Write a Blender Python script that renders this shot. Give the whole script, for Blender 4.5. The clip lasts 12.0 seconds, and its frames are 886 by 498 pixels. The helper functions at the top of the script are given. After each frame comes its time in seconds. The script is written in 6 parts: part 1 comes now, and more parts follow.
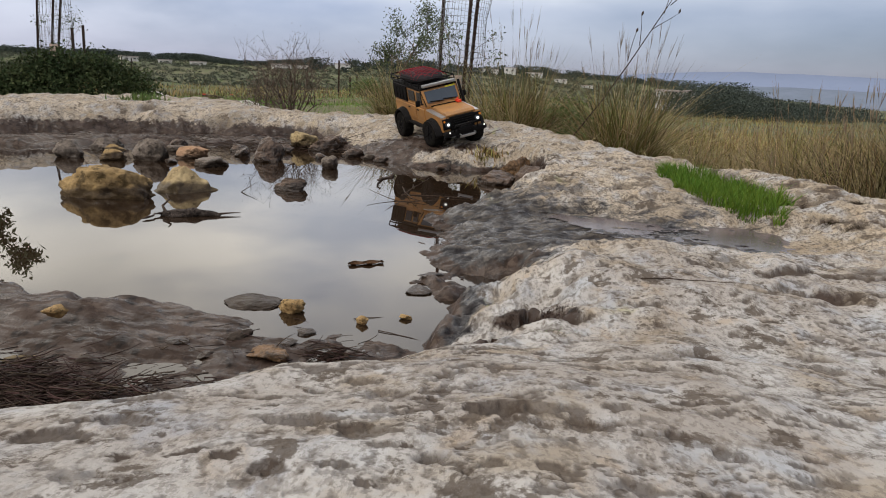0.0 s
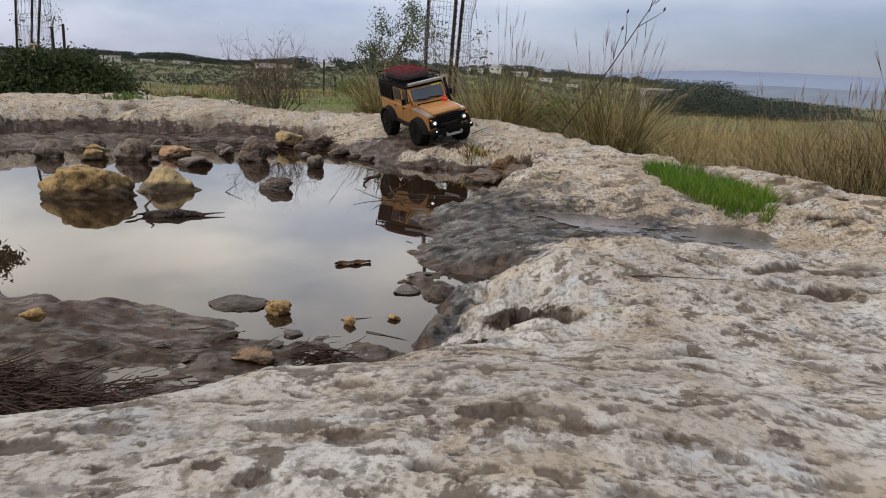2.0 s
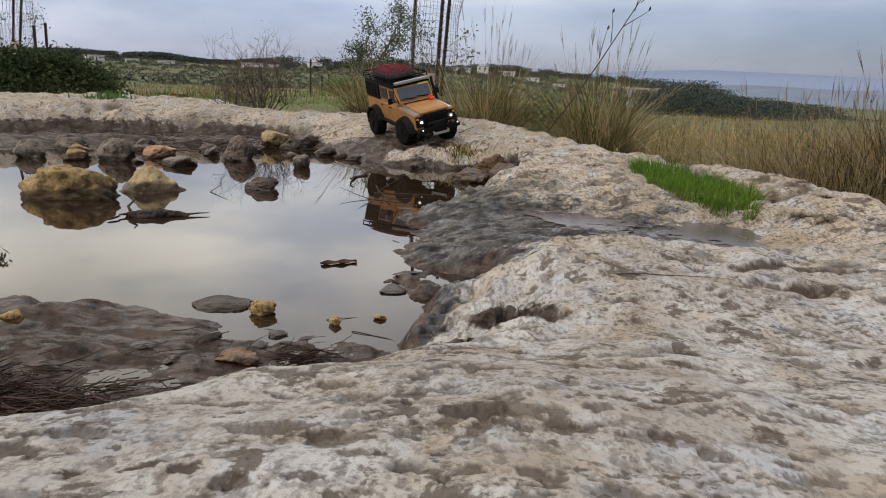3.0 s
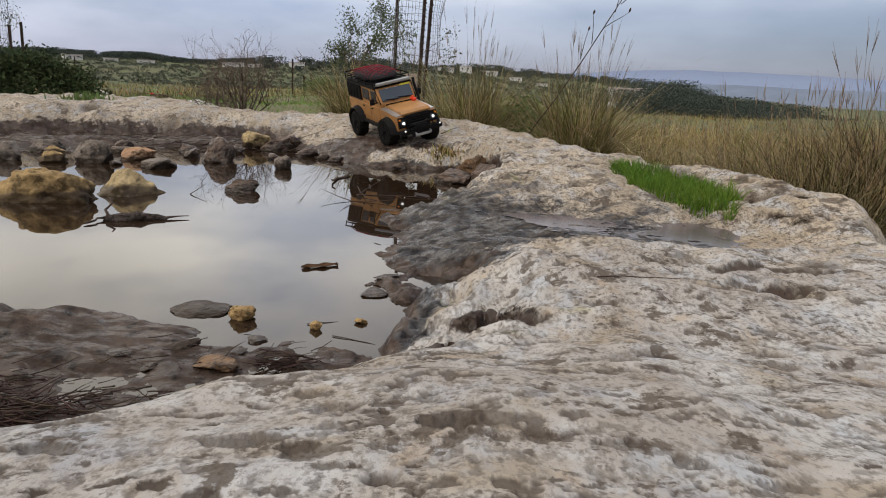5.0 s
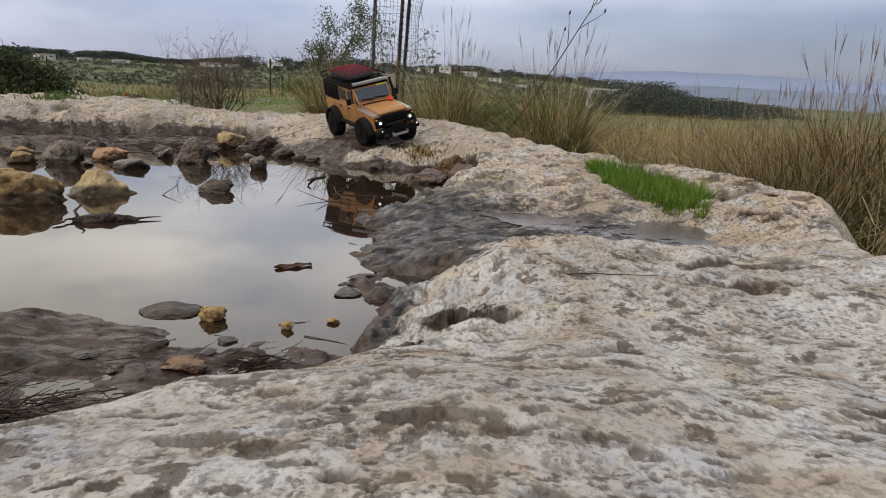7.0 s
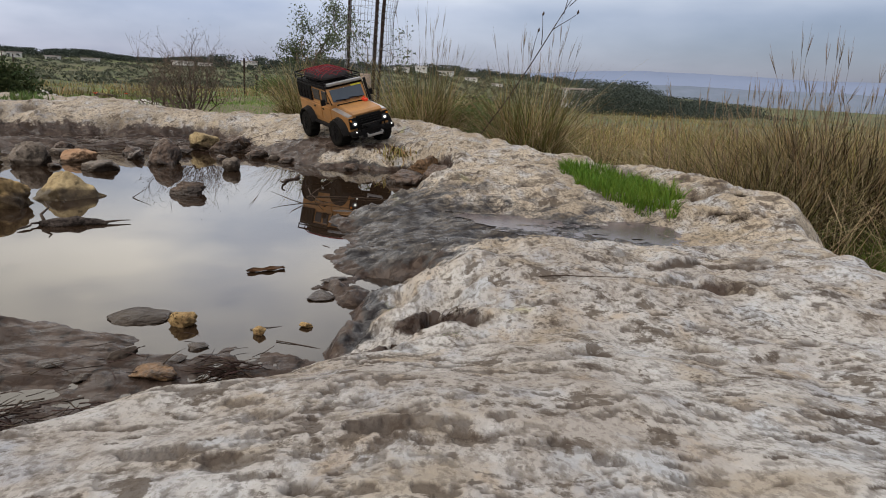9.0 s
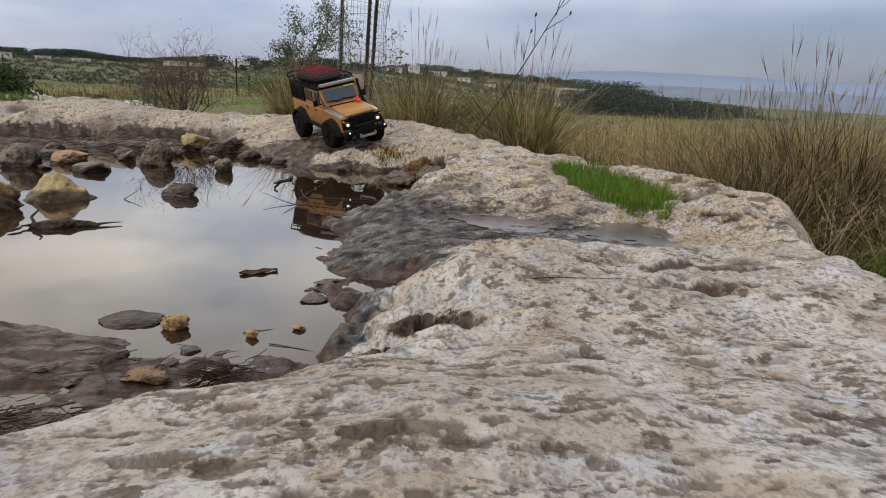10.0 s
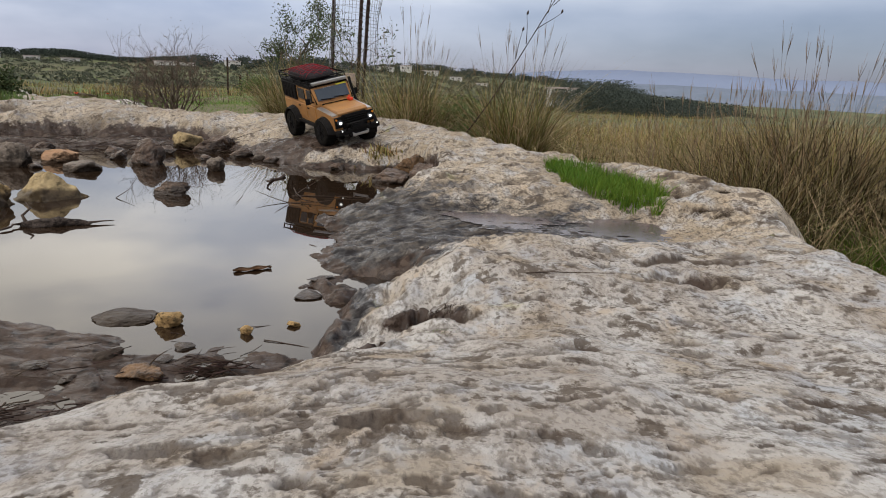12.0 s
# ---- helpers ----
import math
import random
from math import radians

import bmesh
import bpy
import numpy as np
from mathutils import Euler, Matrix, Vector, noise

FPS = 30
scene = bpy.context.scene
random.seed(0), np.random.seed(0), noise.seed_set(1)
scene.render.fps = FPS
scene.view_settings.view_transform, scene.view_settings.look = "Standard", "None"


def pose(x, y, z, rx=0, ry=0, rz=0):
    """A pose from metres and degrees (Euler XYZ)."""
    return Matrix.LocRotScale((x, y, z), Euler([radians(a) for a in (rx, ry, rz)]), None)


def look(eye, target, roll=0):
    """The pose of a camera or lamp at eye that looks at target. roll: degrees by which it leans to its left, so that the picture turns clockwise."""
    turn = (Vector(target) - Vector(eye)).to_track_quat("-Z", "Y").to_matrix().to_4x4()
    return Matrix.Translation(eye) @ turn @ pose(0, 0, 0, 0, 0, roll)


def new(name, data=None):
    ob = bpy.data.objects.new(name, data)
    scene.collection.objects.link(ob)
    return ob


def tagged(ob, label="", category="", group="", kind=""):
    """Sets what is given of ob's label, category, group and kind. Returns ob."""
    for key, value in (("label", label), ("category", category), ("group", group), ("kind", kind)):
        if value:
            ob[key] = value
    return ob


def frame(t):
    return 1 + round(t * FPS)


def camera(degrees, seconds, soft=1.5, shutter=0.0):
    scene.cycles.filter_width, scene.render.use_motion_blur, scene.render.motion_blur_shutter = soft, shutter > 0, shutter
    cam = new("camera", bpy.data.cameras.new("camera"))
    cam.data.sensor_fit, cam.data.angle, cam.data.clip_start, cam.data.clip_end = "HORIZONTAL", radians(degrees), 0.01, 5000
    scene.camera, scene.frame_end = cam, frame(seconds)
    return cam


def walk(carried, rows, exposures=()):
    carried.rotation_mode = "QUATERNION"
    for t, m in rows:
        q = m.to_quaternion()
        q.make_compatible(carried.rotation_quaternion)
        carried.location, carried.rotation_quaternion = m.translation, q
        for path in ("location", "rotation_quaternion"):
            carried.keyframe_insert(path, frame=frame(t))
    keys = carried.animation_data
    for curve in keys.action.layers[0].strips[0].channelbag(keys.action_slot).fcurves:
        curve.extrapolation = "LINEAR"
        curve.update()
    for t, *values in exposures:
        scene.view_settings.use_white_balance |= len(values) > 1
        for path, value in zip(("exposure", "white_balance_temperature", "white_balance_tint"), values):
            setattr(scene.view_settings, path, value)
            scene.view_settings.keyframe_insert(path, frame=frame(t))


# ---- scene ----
cam = camera(70.0, 12.0, soft=1.0)
PATH = [
    (0, (-0.009, -0.011, 0.314), (-0.168, 1.915, -0.203), 2.0),
    (0.5, (-0.008, -0.007, 0.313), (-0.159, 1.919, -0.203), 1.9),
    (1, (-0.013, -0.007, 0.307), (-0.156, 1.92, -0.21), 1.9),
    (1.5, (-0.011, -0.002, 0.312), (-0.143, 1.925, -0.206), 1.9),
    (2, (-0.012, -0.001, 0.311), (-0.129, 1.927, -0.207), 1.9),
    (2.5, (-0.01, 0.001, 0.309), (-0.111, 1.93, -0.209), 1.9),
    (3, (-0.009, 0.003, 0.309), (-0.089, 1.933, -0.209), 1.9),
    (5, (-0.005, 0.006, 0.313), (-0.035, 1.938, -0.204), 1.9),
    (5.5, (-0.004, 0.003, 0.31), (-0.021, 1.936, -0.206), 1.8),
    (6, (0.0, 0.003, 0.309), (-0.001, 1.936, -0.206), 1.9),
    (6.5, (0.003, 0.004, 0.308), (0.017, 1.937, -0.206), 1.9),
    (7, (0.006, 0.006, 0.311), (0.037, 1.938, -0.202), 2.0),
    (9, (0.012, 0.006, 0.316), (0.114, 1.937, -0.197), 2.1),
    (9.5, (0.009, 0.002, 0.312), (0.122, 1.932, -0.2), 2.0),
    (10, (0.012, 0.007, 0.318), (0.135, 1.936, -0.193), 2.1),
    (10.5, (0.012, 0.003, 0.32), (0.142, 1.932, -0.192), 2.1),
    (11, (0.013, 0.005, 0.319), (0.15, 1.933, -0.193), 2.1),
    (11.5, (0.01, 0.004, 0.315), (0.152, 1.932, -0.197), 2.1),
    (12, (0.01, 0.004, 0.314), (0.156, 1.932, -0.199), 2.0),
]
walk(cam, [(t, look(eye, target, roll)) for t, eye, target, roll in PATH])

# ---------------------------------------------------------------- light
scene.view_settings.exposure = 0.0


def make_world():
    """Bright overcast sky: a clear-sky base under a broken layer of cloud, grey-blue low down, bright above."""
    w = bpy.data.worlds.new("sky")
    scene.world = w
    w.use_nodes = True
    nt = w.node_tree
    nt.nodes.clear()
    N = nt.nodes.new
    L = nt.links.new
    out = N("ShaderNodeOutputWorld")
    sky = N("ShaderNodeTexSky")
    sky.sky_type = "NISHITA"
    sky.sun_disc = False
    sky.sun_elevation = radians(48)
    sky.sun_rotation = radians(200)
    bg1 = N("ShaderNodeBackground")
    bg1.inputs["Strength"].default_value = 0.035
    L(sky.outputs[0], bg1.inputs["Color"])
    tc = N("ShaderNodeTexCoord")
    sep = N("ShaderNodeSeparateXYZ")
    L(tc.outputs["Generated"], sep.inputs[0])
    ramp = N("ShaderNodeValToRGB")
    els = ramp.color_ramp.elements
    els[0].position, els[0].color = 0.0, (0.148, 0.165, 0.255, 1)
    els[1].position, els[1].color = 0.95, (0.84, 0.84, 0.84, 1)
    for p, c in ((0.04, (0.163, 0.180, 0.272, 1)), (0.10, (0.220, 0.239, 0.325, 1)), (0.17, (0.58, 0.59, 0.61, 1)), (0.26, (0.83, 0.82, 0.80, 1)), (0.45, (0.70, 0.70, 0.69, 1)), (0.65, (0.74, 0.74, 0.74, 1))):
        e = els.new(p)
        e.color = c
    L(sep.outputs[2], ramp.inputs[0])
    mp = N("ShaderNodeMapping")
    mp.inputs["Scale"].default_value = (2.6, 2.6, 7.5)
    mp.inputs["Location"].default_value = (3.1, 0.4, 1.2)
    L(tc.outputs["Generated"], mp.inputs[0])
    nz = N("ShaderNodeTexNoise")
    nz.inputs["Scale"].default_value = 1.1
    nz.inputs["Detail"].default_value = 5
    nz.inputs["Roughness"].default_value = 0.5
    L(mp.outputs[0], nz.inputs["Vector"])
    cr = N("ShaderNodeValToRGB")
    cr.color_ramp.elements[0].position, cr.color_ramp.elements[0].color = 0.36, (0.70, 0.73, 0.83, 1)
    cr.color_ramp.elements[1].position, cr.color_ramp.elements[1].color = 0.62, (1.38, 1.32, 1.24, 1)
    L(nz.outputs[0], cr.inputs[0])
    mul = N("ShaderNodeMixRGB")
    mul.blend_type = "MULTIPLY"
    mul.inputs[0].default_value = 1
    L(ramp.outputs[0], mul.inputs[1])
    L(cr.outputs[0], mul.inputs[2])
    side = N("ShaderNodeMapRange")
    side.inputs[1].default_value, side.inputs[2].default_value = -0.7, 0.6
    L(sep.outputs[0], side.inputs[0])
    tint = N("ShaderNodeMixRGB")
    tint.inputs[1].default_value, tint.inputs[2].default_value = (1.86, 1.81, 1.69, 1), (0.575, 0.615, 0.715, 1)
    L(side.outputs[0], tint.inputs[0])
    mul2 = N("ShaderNodeMixRGB")
    mul2.blend_type = "MULTIPLY"
    mul2.inputs[0].default_value = 1
    L(mul.outputs[0], mul2.inputs[1])
    L(tint.outputs[0], mul2.inputs[2])
    clouds = mul2.outputs[0]
    for way, reach, gain in (((-0.56, 0.77, 0.29), 0.30, 0.62), ((-0.22, 0.93, 0.29), 0.28, 1.18)):
        far = N("ShaderNodeVectorMath")
        far.operation = "DISTANCE"
        far.inputs[1].default_value = way
        L(tc.outputs["Generated"], far.inputs[0])
        edge = N("ShaderNodeMath")
        edge.operation = "MULTIPLY_ADD"
        L(nz.outputs[0], edge.inputs[0])
        edge.inputs[1].default_value = reach * 1.1
        L(far.outputs["Value"], edge.inputs[2])
        body = N("ShaderNodeMapRange")
        body.interpolation_type = "SMOOTHSTEP"
        body.inputs[1].default_value, body.inputs[2].default_value = reach * 0.6, reach * 1.6
        body.inputs[3].default_value, body.inputs[4].default_value = gain, 1.0
        L(edge.outputs[0], body.inputs[0])
        m3 = N("ShaderNodeMixRGB")
        m3.blend_type = "MULTIPLY"
        m3.inputs[0].default_value = 1
        L(clouds, m3.inputs[1])
        L(body.outputs[0], m3.inputs[2])
        clouds = m3.outputs[0]
    bg2 = N("ShaderNodeBackground")
    bg2.inputs["Strength"].default_value = 1.16
    L(clouds, bg2.inputs["Color"])
    add = N("ShaderNodeAddShader")
    L(bg1.outputs[0], add.inputs[0])
    L(bg2.outputs[0], add.inputs[1])
    L(add.outputs[0], out.inputs[0])


make_world()
sun = new("sun", bpy.data.lights.new("sun", "SUN"))
sun.data.energy, sun.data.angle, sun.data.color = 0.9, radians(14), (1.0, 0.975, 0.94)
sun.matrix_world = look((-3, -4, 8), (0, 1, 0))


# ---------------------------------------------------------------- materials
def mat(name, base, rough=0.7, alt=None, scale=20.0, bump=0.0, bscale=None, metal=0.0, spec=0.5, amount=0.6, fine=None, coat=0.0, rnd=0.0, soaked=0.0, pocks=0.0):
    """A surface in two colours mixed by noise at two scales, with a fine relief. soaked: height to which water has drawn up."""
    m = bpy.data.materials.new(name)
    m.use_nodes = True
    nt = m.node_tree
    N, L = nt.nodes.new, nt.links.new
    p = nt.nodes["Principled BSDF"]
    p.inputs["Roughness"].default_value = rough
    p.inputs["Metallic"].default_value = metal
    p.inputs["Specular IOR Level"].default_value = spec * (0.5 if rough < 0.5 else 0.15)
    p.inputs["Coat Weight"].default_value = coat
    tc = N("ShaderNodeTexCoord")
    alt = alt or tuple(c * 0.6 for c in base)
    n1 = N("ShaderNodeTexNoise")
    n1.inputs["Scale"].default_value = scale
    n1.inputs["Detail"].default_value = 6
    n2 = N("ShaderNodeTexNoise")
    n2.inputs["Scale"].default_value = fine or scale * 7
    n2.inputs["Detail"].default_value = 4
    L(tc.outputs["Object"], n1.inputs["Vector"])
    L(tc.outputs["Object"], n2.inputs["Vector"])
    add = N("ShaderNodeMath")
    add.operation = "MULTIPLY_ADD"
    L(n2.outputs[0], add.inputs[0])
    add.inputs[1].default_value = 0.5
    L(n1.outputs[0], add.inputs[2])
    mr = N("ShaderNodeMapRange")
    mr.inputs[1].default_value, mr.inputs[2].default_value = 0.5, 1.0
    mr.inputs[4].default_value = amount
    L(add.outputs[0], mr.inputs[0])
    mix = N("ShaderNodeMixRGB")
    mix.inputs[1].default_value, mix.inputs[2].default_value = (*base, 1), (*alt, 1)
    L(mr.outputs[0], mix.inputs[0])
    last = mix.outputs[0]
    if pocks:
        n4 = N("ShaderNodeTexNoise")
        n4.inputs["Scale"].default_value = pocks
        n4.inputs["Detail"].default_value = 7
        n4.inputs["Roughness"].default_value = 0.68
        L(tc.outputs["Object"], n4.inputs["Vector"])
        r4 = N("ShaderNodeMapRange")
        r4.inputs[1].default_value, r4.inputs[2].default_value, r4.inputs[4].default_value = 0.53, 0.60, 0.85
        L(n4.outputs[0], r4.inputs[0])
        x4 = N("ShaderNodeMixRGB")
        x4.inputs[2].default_value = (*(c * 0.16 for c in base), 1)
        L(r4.outputs[0], x4.inputs[0])
        L(last, x4.inputs[1])
        last = x4.outputs[0]
    if soaked:
        g5 = N("ShaderNodeNewGeometry")
        s5 = N("ShaderNodeSeparateXYZ")
        L(g5.outputs["Position"], s5.inputs[0])
        a5 = N("ShaderNodeMath")
        a5.operation = "MULTIPLY_ADD"
        L(n1.outputs[0], a5.inputs[0])
        a5.inputs[1].default_value = -soaked * 1.6
        L(s5.outputs[2], a5.inputs[2])
        r5 = N("ShaderNodeMapRange")
        r5.inputs[1].default_value, r5.inputs[2].default_value = -0.1 * soaked, 0.25 * soaked
        r5.inputs[3].default_value, r5.inputs[4].default_value = 0.8, 0.0
        L(a5.outputs[0], r5.inputs[0])
        x5 = N("ShaderNodeMixRGB")
        x5.inputs[2].default_value = (0.028, 0.018, 0.011, 1)
        L(r5.outputs[0], x5.inputs[0])
        L(last, x5.inputs[1])
        last = x5.outputs[0]
        c5 = N("ShaderNodeMath")
        c5.operation = "MULTIPLY"
        c5.inputs[1].default_value = 0.3
        L(r5.outputs[0], c5.inputs[0])
        L(c5.outputs[0], p.inputs["Coat Weight"])
        p.inputs["Coat Roughness"].default_value, p.inputs["Coat IOR"].default_value = 0.2, 1.33
    if rnd:
        geo = N("ShaderNodeNewGeometry")
        hs = N("ShaderNodeHueSaturation")
        m2 = N("ShaderNodeMapRange")
        m2.inputs[3].default_value, m2.inputs[4].default_value = 1 - rnd, 1 + rnd
        L(geo.outputs["Random Per Island"], m2.inputs[0])
        L(m2.outputs[0], hs.inputs["Value"])
        m3 = N("ShaderNodeMapRange")
        m3.inputs[3].default_value, m3.inputs[4].default_value = 0.5 - rnd * 0.06, 0.5 + rnd * 0.06
        fr = N("ShaderNodeMath")
        fr.operation = "FRACT"
        ml = N("ShaderNodeMath")
        ml.operation = "MULTIPLY"
        ml.inputs[1].default_value = 7.31
        L(geo.outputs["Random Per Island"], ml.inputs[0])
        L(ml.outputs[0], fr.inputs[0])
        L(fr.outputs[0], m3.inputs[0])
        L(m3.outputs[0], hs.inputs["Hue"])
        L(last, hs.inputs["Color"])
        last = hs.outputs[0]
    L(last, p.inputs["Base Color"])
    if bump:
        b = N("ShaderNodeBump")
        b.inputs["Strength"].default_value = bump
        b.inputs["Distance"].default_value = 0.02 if bump >= 1 else 0.01
        n3 = N("ShaderNodeTexNoise")
        n3.inputs["Scale"].default_value = bscale or scale * 4
        n3.inputs["Detail"].default_value = 8
        L(tc.outputs["Object"], n3.inputs["Vector"])
        L(n3.outputs[0], b.inputs["Height"])
        L(b.outputs[0], p.inputs["Normal"])
    return m


def leafy(name, base, alt, rnd=0.35, trans=0.25):
    """Thin leaves or blades: two-toned, a little light passes through."""
    m = mat(name, base, 0.6, alt, 3.0, amount=0.9, rnd=rnd, spec=0.25)
    nt = m.node_tree
    p = nt.nodes["Principled BSDF"]
    t = nt.nodes.new("ShaderNodeBsdfTranslucent")
    mx = nt.nodes.new("ShaderNodeMixShader")
    mx.inputs[0].default_value = trans
    src = p.inputs["Base Color"].links[0].from_socket
    nt.links.new(src, t.inputs["Color"])
    nt.links.new(p.outputs[0], mx.inputs[1])
    nt.links.new(t.outputs[0], mx.inputs[2])
    nt.links.new(mx.outputs[0], nt.nodes["Material Output"].inputs[0])
    return m


def rock_material():
    """Weathered limestone: cream with tan stains, grey lichen, dark pits and painted crack shade; dark and glossy where
    it is wet with mud.
    """
    m = bpy.data.materials.new("limestone")
    m.use_nodes = True
    nt = m.node_tree
    N, L = nt.nodes.new, nt.links.new
    p = nt.nodes["Principled BSDF"]
    tc = N("ShaderNodeTexCoord")

    def noise_tex(scale, detail=6, rough=0.55, dist=0.0, stretch=None):
        n = N("ShaderNodeTexNoise")
        n.inputs["Scale"].default_value = scale
        n.inputs["Detail"].default_value = detail
        n.inputs["Roughness"].default_value = rough
        n.inputs["Distortion"].default_value = dist
        mp = N("ShaderNodeMapping")
        mp.inputs["Scale"].default_value = stretch or (1.2, 0.72, 1.2)
        L(tc.outputs["Object"], mp.inputs[0])
        L(mp.outputs[0], n.inputs["Vector"])
        return n.outputs[0]

    def rng(x, a, b, lo=0.0, hi=1.0):
        r = N("ShaderNodeMapRange")
        r.interpolation_type = "SMOOTHSTEP"
        r.inputs[1].default_value, r.inputs[2].default_value = a, b
        r.inputs[3].default_value, r.inputs[4].default_value = lo, hi
        L(x, r.inputs[0])
        return r.outputs[0]

    def mixc(f, a, b):
        x = N("ShaderNodeMixRGB")
        if isinstance(f, float):
            x.inputs[0].default_value = f
        else:
            L(f, x.inputs[0])
        for i, v in ((1, a), (2, b)):
            if isinstance(v, tuple):
                x.inputs[i].default_value = (*v, 1)
            else:
                L(v, x.inputs[i])
        return x.outputs[0]

    def mth(op, a, b=None):
        x = N("ShaderNodeMath")
        x.operation = op
        for i, v in ((0, a), (1, b)):
            if v is None:
                continue
            if isinstance(v, (int, float)):
                x.inputs[i].default_value = v
            else:
                L(v, x.inputs[i])
        return x.outputs[0]

    wet = N("ShaderNodeAttribute")
    wet.attribute_name = "wet"
    mud = N("ShaderNodeAttribute")
    mud.attribute_name = "mud"
    pit_shade = N("ShaderNodeAttribute")
    pit_shade.attribute_name = "pit_shade"
    lich = N("ShaderNodeAttribute")
    lich.attribute_name = "lichen"
    tan = mixc(rng(noise_tex(5, 8, 0.6), 0.38, 0.62), (0.43, 0.36, 0.275), (0.30, 0.245, 0.18))
    grey = mixc(rng(noise_tex(6, 8, 0.6), 0.38, 0.62), (0.41, 0.385, 0.352), (0.30, 0.265, 0.23))
    col = mixc(rng(mth("ADD", lich.outputs["Fac"], mth("MULTIPLY", mth("SUBTRACT", noise_tex(7, 6, 0.6), 0.5), 1.6)), 0.3, 0.7), tan, grey)
    col = mixc(rng(noise_tex(13, 7, 0.62, 0.2), 0.50, 0.66, 0, 0.6), col, (0.445, 0.435, 0.42))
    col = mixc(rng(noise_tex(10.5, 6, 0.6, 0.2, (1, 1.3, 1)), 0.50, 0.66, 0, 0.6), col, (0.255, 0.195, 0.125))
    col = mixc(rng(noise_tex(12.5, 6, 0.6, 0.2, (1.2, 1, 1)), 0.53, 0.66, 0, 0.5), col, (0.36, 0.385, 0.41))
    col = mixc(rng(noise_tex(23, 6, 0.62, 0.3), 0.55, 0.70, 0, 0.5), col, (0.31, 0.225, 0.14))
    col = mixc(rng(noise_tex(18, 6, 0.6, 0.15), 0.54, 0.68, 0, 0.65), col, (0.30, 0.30, 0.31))
    col = mixc(rng(noise_tex(50, 7, 0.7, 0.1), 0.52, 0.66, 0, 0.62), col, (0.15, 0.122, 0.095))
    crisp = mth("SUBTRACT", 1.0, mth("MULTIPLY", lich.outputs["Fac"], 0.45))
    col = mixc(mth("MULTIPLY", crisp, rng(noise_tex(105, 6, 0.7, 0.1), 0.535, 0.605, 0, 0.75)), col, (0.12, 0.098, 0.08))
    col = mixc(mth("MULTIPLY", crisp, rng(noise_tex(185, 6, 0.68), 0.53, 0.59, 0, 0.8)), col, (0.13, 0.11, 0.09))
    col = mixc(rng(noise_tex(27, 8, 0.7, 0.2, (1.0, 0.85, 1)), 0.555, 0.61, 0, 0.85), col, (0.085, 0.066, 0.05))
    col = mixc(rng(noise_tex(9.5, 5, 0.6, 0.2), 0.66, 0.72, 0, 0.35), col, (0.34, 0.36, 0.14))
    # base colour takes brown fill in pits, painted shade in hollows and cracks
    col = mixc(mth("MULTIPLY", pit_shade.outputs["Fac"], 0.92), col, (0.055, 0.040, 0.030))
    # crisp little solution pits, clustered
    def pit_cells(scale, lo, hi, stretch):
        mp = N("ShaderNodeMapping")
        mp.inputs["Scale"].default_value = stretch
        L(tc.outputs["Object"], mp.inputs[0])
        wob = N("ShaderNodeTexNoise")
        wob.inputs["Scale"].default_value = scale * 1.7
        wob.inputs["Detail"].default_value = 3
        L(mp.outputs[0], wob.inputs["Vector"])
        va = N("ShaderNodeVectorMath")
        va.operation = "MULTIPLY_ADD"
        L(wob.outputs["Color"], va.inputs[0])
        va.inputs[1].default_value = (0.9 / scale,) * 3
        L(mp.outputs[0], va.inputs[2])
        v = N("ShaderNodeTexVoronoi")
        v.inputs["Scale"].default_value = scale
        L(va.outputs[0], v.inputs["Vector"])
        return rng(v.outputs["Distance"], lo, hi, 1.0, 0.0)

    clus = rng(noise_tex(8, 5, 0.6), 0.42, 0.58)
    cells = mth("MULTIPLY", mth("MAXIMUM", pit_cells(62, 0.14, 0.30, (1, 1.2, 1)), mth("MULTIPLY", pit_cells(150, 0.16, 0.32, (1, 1, 1)), 0.75)), clus)
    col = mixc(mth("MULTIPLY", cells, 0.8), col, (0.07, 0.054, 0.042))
    mudc = mixc(rng(noise_tex(12, 6), 0.35, 0.65), (0.033, 0.021, 0.015), (0.064, 0.045, 0.035))
    mudc = mixc(rng(noise_tex(55, 6), 0.5, 0.7), mudc, (0.014, 0.010, 0.008))
    mudc = mixc(rng(noise_tex(26, 8, 0.7, 0.4, (0.7, 1.6, 1)), 0.52, 0.62, 0, 0.6), mudc, (0.115, 0.086, 0.068))
    wetn = mth("ADD", wet.outputs["Fac"], mth("MULTIPLY", mth("SUBTRACT", noise_tex(15, 8, 0.68, 0.4, (0.7, 1.5, 1)), 0.5), 2.2))
    wetm = rng(wetn, 0.38, 0.72)
    wcol = mixc(rng(noise_tex(38, 8, 0.7, 0.4, (0.6, 1.7, 1)), 0.40, 0.62, 0.97, 0.74), col, (0.012, 0.0108, 0.0122))
    col = mixc(wetm, col, wcol)
    # the mud mask also carries shade painted in the cavity and undercut
    mudn = mth("ADD", mud.outputs["Fac"], mth("MULTIPLY", mth("SUBTRACT", noise_tex(34, 9, 0.68), 0.5), 1.5))
    mud_shade = rng(mudn, 0.35, 0.6)
    col = mixc(mud_shade, col, mudc)
    L(col, p.inputs["Base Color"])
    gl = mth("MAXIMUM", wetm, mud_shade)
    L(mth("SUBTRACT", 0.9, mth("MULTIPLY", gl, 0.3)), p.inputs["Roughness"])
    p.inputs["Specular IOR Level"].default_value = 0.03
    p.inputs["Coat IOR"].default_value = 1.33
